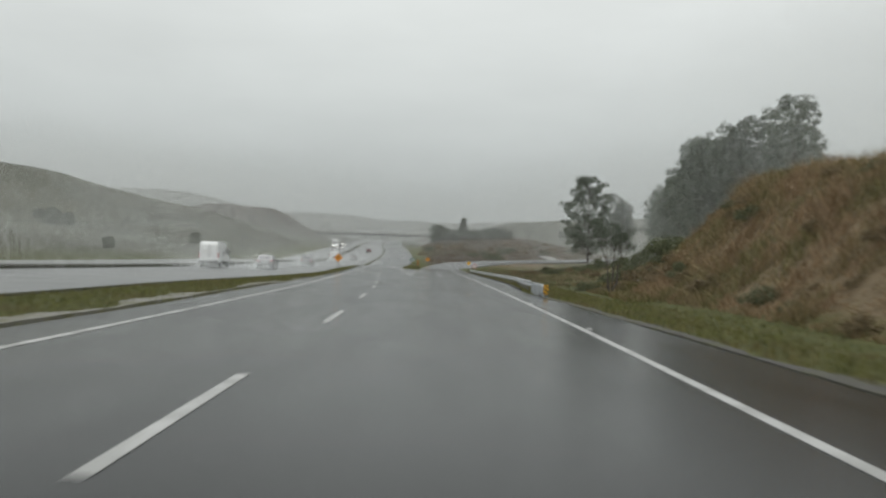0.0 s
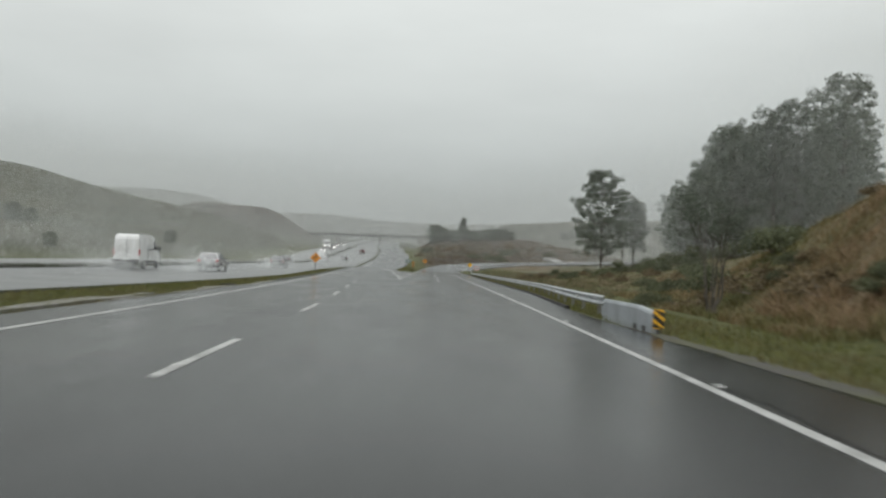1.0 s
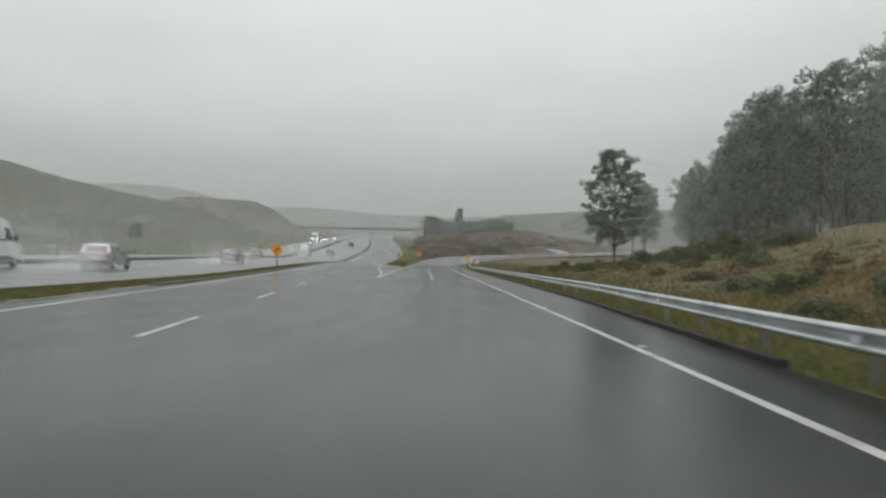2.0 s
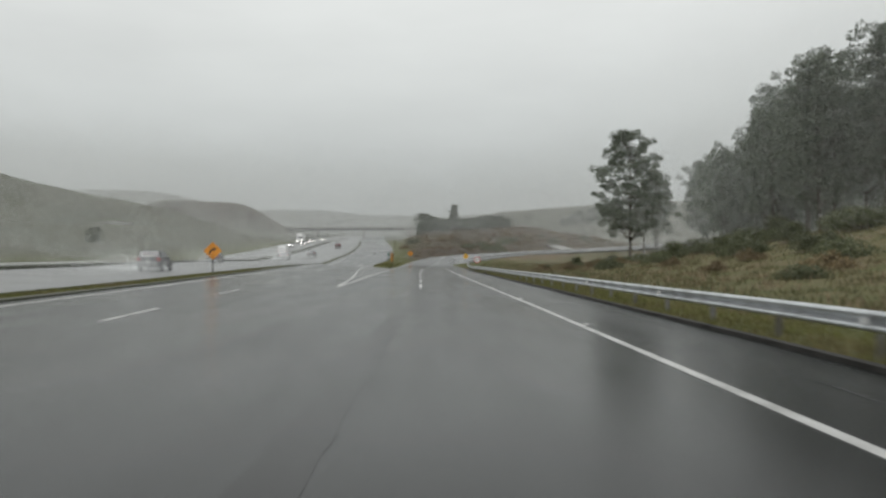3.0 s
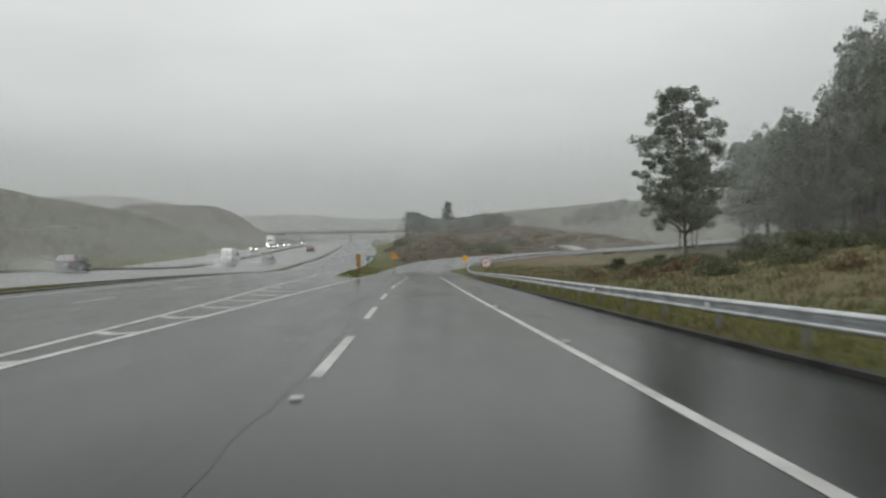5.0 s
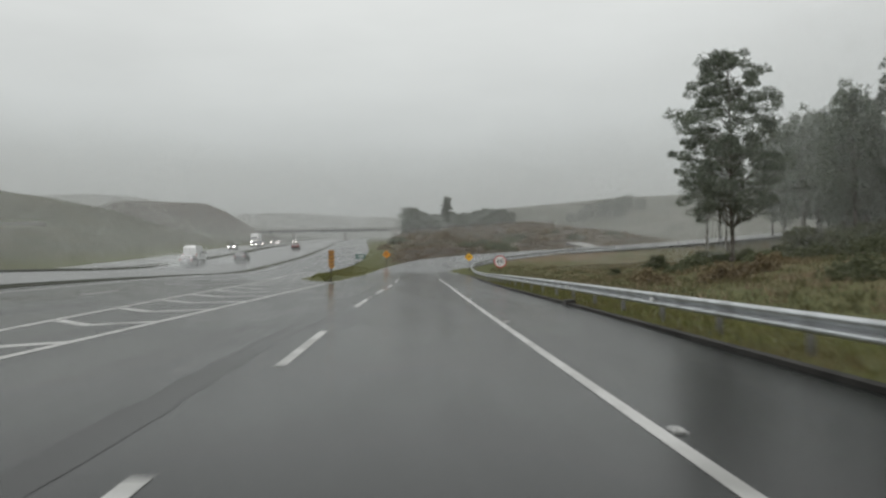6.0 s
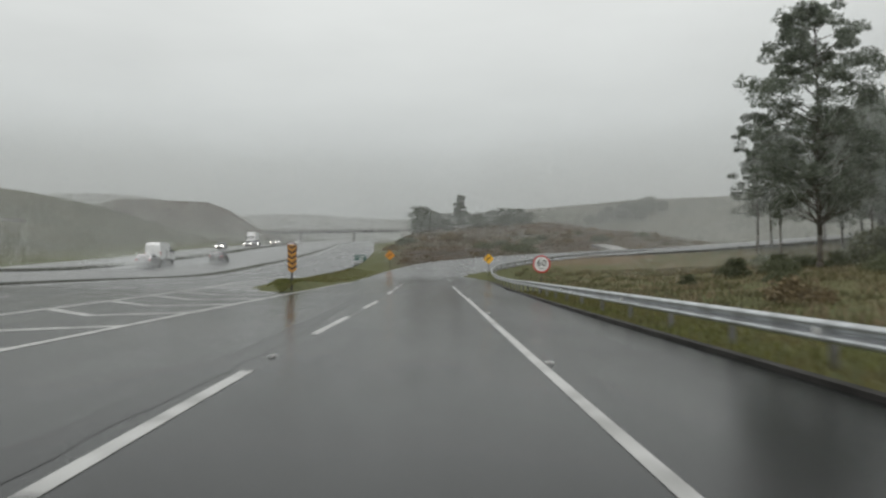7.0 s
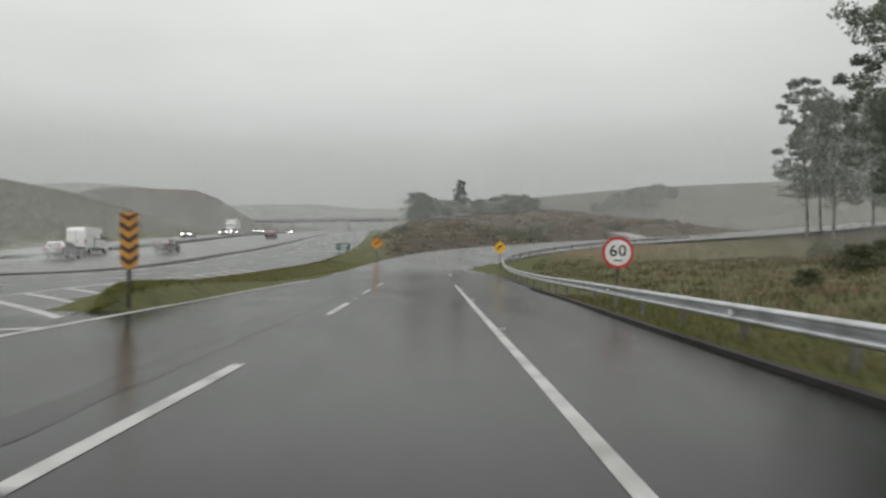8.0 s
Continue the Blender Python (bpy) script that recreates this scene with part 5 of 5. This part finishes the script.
def wheel(parent, x, y, r, w):
    s = 1 if x > 0 else -1
    bm = bmesh.new()
    m = Matrix.Translation((x, y, r)) @ Matrix.Rotation(math.pi / 2, 4, "Y")
    bmesh.ops.create_cone(bm, cap_ends=True, segments=22, radius1=r, radius2=r, depth=w, matrix=m)
    bmesh.ops.bevel(bm, geom=[e for e in bm.edges if abs(e.verts[0].co.x - e.verts[1].co.x) < 1e-4], offset=0.03, segments=2, affect="EDGES")
    tyre = part("wheel", bm, RUBBER, parent)
    bm = bmesh.new()
    bmesh.ops.create_cone(bm, cap_ends=True, segments=18, radius1=r * 0.62, radius2=r * 0.56, depth=0.03, matrix=Matrix.Translation((x + s * (w / 2 + 0.008), y, r)) @ Matrix.Rotation(s * math.pi / 2, 4, "Y"))
    part("rim", bm, CHROME, tyre, "alloy wheel rim")


def pane(parent, corners, name="window"):
    """A tinted pane, a few millimetres thick, from its corners."""
    bm = bmesh.new()
    c = [Vector(p) for p in corners]
    normal = (c[1] - c[0]).cross(c[2] - c[0]).normalized() * 0.012
    top = [bm.verts.new(p + normal) for p in c]
    low = [bm.verts.new(p - normal) for p in c]
    bm.faces.new(top)
    bm.faces.new(low[::-1])
    for i in range(len(c)):
        bm.faces.new((top[i], low[i], low[(i + 1) % len(c)], top[(i + 1) % len(c)]))
    bmesh.ops.recalc_face_normals(bm, faces=bm.faces)
    part(name, bm, GLASS_DARK, parent)


def block(parent, name, mat, x, y, z, sx, sy, sz, label=""):
    bm = bmesh.new()
    box(bm, x, y, z, sx, sy, sz, bevel=min(sx, sy, sz) * 0.25)
    return part(name, bm, mat, parent, label)


def car(label, paint, lit=False, length=4.1, height=1.48, tail=True):
    """A hatchback, its nose towards +y."""
    ob = tagged(new("car"), label, "car")
    l, h, w = length / 2, height, 0.86
    bm = bmesh.new()
    solid(bm, [(-l, 0.32), (-l - 0.02, 0.62), (-l + 0.06, 0.92), (l * 0.42, 0.95), (l * 0.9, 0.78), (l, 0.58), (l, 0.30), (l * 0.9, 0.22), (-l * 0.9, 0.22)], w, 0.05, 0.06)
    part("body", bm, paint, ob)
    bm = bmesh.new()
    cabin = [(-l + 0.10, 0.88), (-l + 0.36, h - 0.06), (-l * 0.45, h), (l * 0.05, h - 0.03), (l * 0.50, 0.90)]
    solid(bm, cabin, w - 0.03, 0.20, 0.05)
    part("cabin", bm, paint, ob)
    for s in (-1, 1):
        pane(ob, [(s * (w - 0.045), l * 0.36, 0.97), (s * (w - 0.045), -l * 0.08, 0.97), (s * (w - 0.155), -l * 0.08, h - 0.14), (s * (w - 0.155), l * 0.06, h - 0.14)])
        pane(ob, [(s * (w - 0.045), -l * 0.12, 0.97), (s * (w - 0.045), -l * 0.72, 0.97), (s * (w - 0.155), -l * 0.66, h - 0.14), (s * (w - 0.155), -l * 0.12, h - 0.14)])
        block(ob, "mirror", PLASTIC, s * (w + 0.08), l * 0.36, 0.98, 0.16, 0.10, 0.12)
        block(ob, "headlamp", HEAD if lit else WHITE, s * (w - 0.22), l - 0.02, 0.66, 0.30, 0.10, 0.15, "lit headlamp" if lit else "clear headlamp")
        block(ob, "tail_lamp", TAIL, s * (w - 0.14), -l - 0.005, 0.80, 0.22, 0.08, 0.22, "red tail lamp")
        for y in (-l * 0.62, l * 0.64):
            wheel(ob, s * (w - 0.08), y, 0.31, 0.2)
    pane(ob, [(-0.66, -l + 0.135, 0.98), (0.66, -l + 0.135, 0.98), (0.56, -l + 0.31, h - 0.15), (-0.56, -l + 0.31, h - 0.15)], "rear_window")
    pane(ob, [(-0.70, l * 0.47, 0.97), (0.70, l * 0.47, 0.97), (0.58, l * 0.12, h - 0.12), (-0.58, l * 0.12, h - 0.12)], "windscreen")
    block(ob, "bumper", PLASTIC, 0, -l - 0.03, 0.40, 1.6, 0.12, 0.20)
    block(ob, "bumper", PLASTIC, 0, l + 0.01, 0.38, 1.6, 0.12, 0.20)
    block(ob, "plate", WHITE, 0, -l - 0.06, 0.62, 0.40, 0.02, 0.12, "plain pale plate")
    return ob


def van():
    """A tall white panel van, its nose towards +y."""
    ob = tagged(new("van"), "tall white panel van with dark sliding-door gap", "van")
    w, h = 1.0, 2.55
    bm = bmesh.new()
    solid(bm, [(-2.9, 0.45), (-2.92, 2.2), (-2.75, 2.48), (0.9, 2.55), (1.35, 2.40), (2.05, 1.45), (2.75, 1.18), (2.92, 0.85), (2.92, 0.42)], w, 0.16, 0.08)
    part("body", bm, PAINT_WHITE, ob)
    pane(ob, [(-0.82, 2.04, 1.50), (0.82, 2.04, 1.50), (0.70, 1.47, 2.26), (-0.70, 1.47, 2.26)], "windscreen")
    for s in (-1, 1):
        pane(ob, [(s * 0.985, 1.78, 1.42), (s * 0.985, 0.85, 1.42), (s * 0.90, 0.85, 2.06), (s * 0.90, 1.28, 2.06)])
        block(ob, "mirror", PLASTIC, s * 1.13, 1.75, 1.55, 0.2, 0.12, 0.34)
        block(ob, "skirt", PLASTIC, s * 0.985, -0.1, 0.52, 0.05, 3.3, 0.18, "dark lower skirt")
        block(ob, "door_gap", BLACK, s * 0.985, -0.85, 1.18, 0.012, 0.14, 1.1, "dark gap of the sliding door")
        block(ob, "door_track", PLASTIC, s * 0.985, 0.1, 1.42, 0.014, 1.7, 0.07, "dark sliding-door track")
        block(ob, "tail_lamp", TAIL, s * 0.92, -2.93, 1.15, 0.12, 0.06, 0.42, "red tail lamp")
        block(ob, "headlamp", WHITE, s * 0.78, 2.86, 0.98, 0.30, 0.14, 0.24, "clear headlamp")
        for y in (-1.75, 2.0):
            wheel(ob, s * 0.88, y, 0.35, 0.22)
    block(ob, "door_seam", PLASTIC, 0, -2.935, 1.40, 0.03, 0.02, 1.5, "dark seam of the rear doors")
    block(ob, "door_handle", PLASTIC, 0.12, -2.95, 1.12, 0.14, 0.05, 0.05, "black rear door handle")
    block(ob, "bumper", PLASTIC, 0, -2.98, 0.52, 1.85, 0.16, 0.22)
    block(ob, "bumper", PLASTIC, 0, 2.94, 0.52, 1.9, 0.18, 0.30)
    block(ob, "plate", WHITE, 0, -3.07, 0.62, 0.40, 0.02, 0.12, "plain pale plate")
    return ob


def truck():
    """A white box truck with lit headlamps, its nose towards +y."""
    ob = tagged(new("truck"), "white box truck with lit headlamps on the oncoming carriageway", "truck")
    bm = bmesh.new()
    box(bm, 0, -1.6, 2.25, 2.4, 6.2, 2.7, bevel=0.05)
    part("cargo_box", bm, PAINT_WHITE, ob)
    bm = bmesh.new()
    solid(bm, [(1.65, 0.6), (1.65, 2.55), (1.9, 2.7), (2.9, 2.6), (3.35, 1.65), (3.42, 0.6)], 1.12, 0.1, 0.07)
    part("cab", bm, PAINT_WHITE, ob)
    pane(ob, [(-0.95, 3.38, 1.68), (0.95, 3.38, 1.68), (0.88, 2.98, 2.5), (-0.88, 2.98, 2.5)], "windscreen")
    block(ob, "chassis", PLASTIC, 0, -0.6, 0.72, 0.9, 7.6, 0.22)
    block(ob, "bumper", PLASTIC, 0, 3.46, 0.55, 2.25, 0.16, 0.34)
    for s in (-1, 1):
        block(ob, "headlamp", HEAD, s * 0.85, 3.43, 0.9, 0.36, 0.08, 0.2, "lit headlamp")
        block(ob, "mirror", PLASTIC, s * 1.32, 3.1, 2.0, 0.16, 0.1, 0.4)
        for y in (-3.4, 2.5):
            wheel(ob, s * 0.98, y, 0.46, 0.28)
    return ob


def park(ob, x, y, turn=0.0, first=True):
    m = pose(x, y, float(road_z(x, y)) + 0.005, 0, 0, turn)
    if first:
        ob.matrix_basis = m
        return ob
    return copy_thing(ob, m)


def heading(y):
    return math.degrees(math.atan2(-(float(edge_left(y + 5)) - float(edge_left(y - 5))), 10.0))


park(van(), float(rear(256)) - 10.3, 256, heading(256))
silver = car("silver hatchback with red tail lamps driving through spray", PAINT_SILVER)
park(silver, float(rear(246)) - 8.6, 246, heading(246))
dark = car("charcoal hatchback with red tail lamps on the wet road", PAINT_DARK)
park(dark, float(rear(264)) - 5.2, 264.5, heading(264))
park(truck(), float(rear(386)) - 21.5, 386, heading(386) + 180)
lit = car("pale car with lit headlamps coming down the far carriageway", PAINT_SILVER, lit=True)
park(lit, float(rear(322)) - 18.0, 322, heading(322) + 180)
for y, off in ((352, 17.5), (368, 18.0), (405, 17.8), (452, 21.0), (500, 18.0), (540, 21.0)):
    tagged(park(lit, float(rear(y)) - off, y, heading(y) + 180, first=False), group="oncoming cars")
tagged(lit, group="oncoming cars")
tagged(park(bpy.data.objects["van"], float(rear(88)) - 10.0, 88, heading(88), first=False), "tall white panel van driving through spray")
tagged(park(silver, float(rear(94)) - 5.6, 94, heading(94), first=False), "silver hatchback in a cloud of spray")
tagged(park(dark, float(rear(131)) - 4.4, 131, heading(131), first=False), "charcoal hatchback on the wet carriageway")
tagged(park(dark, float(rear(182)) - 9.6, 182, heading(182), first=False), "charcoal hatchback in the far lane")
maroon = car("maroon hatchback far ahead on the wet highway", PAINT_RED)
park(maroon, float(rear(330)) - 5.0, 330, heading(330))
# ---- grass ----
def blades(rng, x, y, z, height, width, bend):
    """Grass blades: a bent three-cornered leaf at each place."""
    n = len(x)
    turn = rng.uniform(0, 2 * np.pi, n)
    h = height * rng.uniform(0.5, 1.25, n)
    w = width * rng.uniform(0.6, 1.3, n)
    fall = rng.uniform(0, 2 * np.pi, n)
    b = bend * h * rng.uniform(0.2, 1.4, n)
    foot = np.stack([x, y, z - 0.04], 1)
    side = np.stack([np.cos(turn) * w, np.sin(turn) * w, np.zeros(n)], 1)
    mid = foot + np.stack([np.cos(fall) * b * 0.35, np.sin(fall) * b * 0.35, h * 0.6 + 0.04], 1)
    tip = foot + np.stack([np.cos(fall) * b, np.sin(fall) * b, h + 0.04], 1)
    verts = np.stack([foot - side, foot + side, mid + side * 0.6, tip, mid - side * 0.6], 1).reshape(-1, 3)
    i = np.arange(n)[:, None] * 5
    return verts, np.concatenate([i + np.array([[0, 1, 2, 4]]), i + np.array([[4, 2, 3, 3]])])[:, :4]


def lawn(name, label, mat, seed, count, place, height, width, bend, clump=0.0, tuft=0.0):
    rng = np.random.default_rng(seed)
    x, y = place(rng, count)
    count = len(x)
    if clump:
        near = rng.integers(0, max(1, count // 14), count)
        x, y = x[near] + rng.normal(size=count) * clump, y[near] + rng.normal(size=count) * clump
    z = ground_z(x, y)
    if tuft:
        height = height * np.clip(1.0 + tuft * patchy(x, y, 0.8, 31) + tuft * patchy(x, y, 2.1, 32), 0.25, 2.6)
    v, f = blades(rng, x, y, z, height, width, bend)
    n = len(x)
    quads, tips = f[:n], f[n:, :3]
    tri = np.concatenate([quads[:, [0, 1, 2]], quads[:, [0, 2, 3]], tips])
    return tagged(sheet(name, v, tri, mat), label, "grass", kind="stuff")


def verge_right(rng, n):
    y = rng.uniform(2, 214, n)
    return edge_right(y) + np.where(y > 45, 0.22, 0.45) + rng.uniform(0, 1, n) ** 1.2 * np.where(y < 50, 5.6, 4.4), y


def verge_median(rng, n):
    y = rng.uniform(4, 150, n) ** 1.0
    wide = median_width(y) - 0.15
    return edge_left(y) - 0.10 - rng.uniform(0, 1, n) * wide, y


def island(rng, n):
    y = rng.uniform(189, 262, n)
    a, b = main_right(y) + 0.2, np.where(y < 238, island_right(y) - 0.25, line_gore(238) + (y - 238) * 0.06 - 0.5)
    return a + (b - a) * rng.uniform(0, 1, n), y


def slope(rng, n):
    y = 8 + 48 * rng.uniform(0, 1, n) ** 1.25
    foot = np.interp(y, [-60, 20, 40, 55, 67, 90], [9.5, 10.0, 11.0, 12.6, 13.5, 16.0])
    return foot + 0.1 + rng.uniform(0, 1, n) ** 1.1 * 17, y


def slope_end(rng, n):
    y = rng.uniform(44, 90, n)
    foot = np.interp(y, [-60, 20, 40, 55, 67, 90], [9.5, 10.0, 11.0, 12.6, 13.5, 16.0])
    return foot - 1.5 + rng.uniform(0, 1, n) ** 1.1 * 20, y


def field(rng, n):
    y = 80 + 190 * rng.uniform(0, 1, n) ** 0.9
    x = edge_right(np.minimum(y, 218)) + 3.6 + rng.uniform(0, 1, n) ** 1.2 * 38
    clear = nearest(x, y, RAMP_MID)[0] > 9.5
    return x[clear], y[clear]


def knoll_side(rng, n):
    x, y = rng.uniform(-6, 88, 4 * n), rng.uniform(272, 452, 4 * n)
    d, _ = nearest(x, y, RAMP_MID)
    keep = ((crest(x, y, KNOLL, 75) > 1) & (y > 330) | (y < 345) & (x < ramp_left(y) - 1.5)) & (d > 10.5) & (x > main_right(y) + 5)
    return x[keep][:n], y[keep][:n]


lawn("grass", "short wet green grass along the verge", GRASS, 1, 50000, verge_right, 0.16, 0.016, 0.5)
lawn("grass", "short green grass on the median", GRASS, 2, 30000, verge_median, 0.15, 0.018, 0.5)
lawn("grass", "short green grass on the island", GRASS, 3, 16000, island, 0.075, 0.018, 0.5)
lawn("dry_grass", "shaggy orange-brown and green grass on the cut slope", SLOPE, 4, 76000, slope, 0.40, 0.026, 1.3, 0.0, 1.0)
lawn("grass", "shaggy green and straw-coloured grass past the cut slope", SLOPE_END, 5, 34000, slope_end, 0.30, 0.026, 1.2, 0.0, 0.7)
lawn("grass", "rough olive grass of the field", FIELD, 6, 44000, field, 0.32, 0.028, 0.8, 0.32)
lawn("dry_grass", "dry stalks in the field", STRAW, 7, 9000, field, 0.42, 0.024, 0.8, 0.35)
lawn("scrub", "dull brown scrub over the knoll", SCRUB, 8, 36000, knoll_side, 0.28, 0.11, 1.3, 0.6)


# ---- rain haze, imitated by threads, and road spray ----
def threads(name, label, rng, place, wide, tall):
    """Tapering threads of drifting water, one at each place."""
    n = len(place)
    turn = rng.uniform(0, np.pi, n)
    side = np.stack([np.cos(turn), np.sin(turn), np.zeros(n)], 1) * (wide / 2)[:, None]
    run = rng.normal(size=(n, 3)) + np.array([0.1, 0, 0.5])
    run = run / np.linalg.norm(run, axis=1)[:, None] * tall[:, None]
    verts = np.stack([place - side, place + side, place + run], 1).reshape(-1, 3)
    i = np.arange(n)[:, None] * 3
    return tagged(sheet(name, verts, i + np.arange(3)[None], MIST), label, "rain", kind="stuff")


MIST = leaf_material("haze_and_spray", (0.90, 0.92, 0.92), (0.95, 0.97, 0.97), 0.5)
DENSITY = 0.0021
rng = np.random.default_rng(12)
# far curtain: threads standing in for haze, coarser with distance, so that fewer are needed
BREADTH, LENGTH = 0.0000224, 0.06
steps = np.linspace(45, 1145, 1101)
share = 1.24 * (6 / steps + 0.075) * DENSITY / (0.27 * BREADTH * LENGTH)
total = np.concatenate([[0], np.cumsum((share[1:] + share[:-1]) / 2)])
count = int(total[-1])
reach = np.interp(rng.uniform(0, total[-1], count), total, steps)
sight = rng.uniform(-0.66, 0.58, count)
far_x, far_y = reach * np.sin(sight), 178 + reach * np.cos(sight)
keep = (far_y > 262) | (np.abs(far_x) > 22)
far_x, far_y, reach = far_x[keep], far_y[keep], reach[keep]
far_z = ground_z(far_x, far_y) - 0.2 + (6 + 0.075 * reach) * rng.uniform(0, 1, len(reach)) ** 1.7
threads("rain", "grey rain haze over the far country, imitated by thin threads", rng, np.stack([far_x, far_y, far_z], 1), reach * BREADTH, reach * LENGTH * rng.uniform(0.5, 1.5, len(reach)))
# thin threads standing in for haze over the roadside fields and far carriageway
for x0, x1, y0, y1, high, thick, wide, power in ((-85, -28, 30, 225, 16, 0.0032, 0.0024, 1.25), (30, 112, 60, 300, 34, 0.0048, 0.0032, 0.95), (-27, -14, 20, 262, 2.5, 0.010, 0.0024, 1.25)):
    count = int(thick / (0.27 * wide * 5.0) * (x1 - x0) * (y1 - y0) * high)
    side_x, side_y = rng.uniform(x0, x1, count), rng.uniform(y0, y1, count)
    side_z = ground_z(side_x, side_y) - 0.2 + high * 1.1 * rng.uniform(0, 1, count) ** power
    away = np.interp(np.abs(side_x), [14, 30, 60, 112], [0.7, 0.55, 1.0, 1.25])
    threads("rain", "fine threads standing in for rain haze beside the road", rng, np.stack([side_x, side_y, side_z], 1), wide * away, 5.0 * away * rng.uniform(0.5, 1.5, count))
# spray thrown up behind the moving vehicles
for at_x, at_y in ((float(rear(256)) - 10.3, 256), (float(rear(246)) - 8.6, 246), (float(rear(264)) - 5.2, 264.5), (float(rear(88)) - 10.0, 88), (float(rear(94)) - 5.6, 94), (float(rear(131)) - 4.4, 131), (float(rear(182)) - 9.6, 182)):
    n = 15000
    back = 1.0 + 13.0 * rng.uniform(0, 1, n) ** 1.4
    turn = radians(heading(at_y))
    off = rng.normal(size=n) * (0.55 + 0.08 * back)
    spot = np.stack([at_x + off + back * math.sin(turn), at_y - back, np.zeros(n)], 1)
    spot[:, 2] = road_z(spot[:, 0], spot[:, 1]) + 0.03 + np.abs(rng.normal(size=n)) * (0.35 + 0.06 * back)
    threads("spray", "pale water spray trailing a vehicle", rng, spot, np.full(n, 0.0045), np.full(n, 0.26))
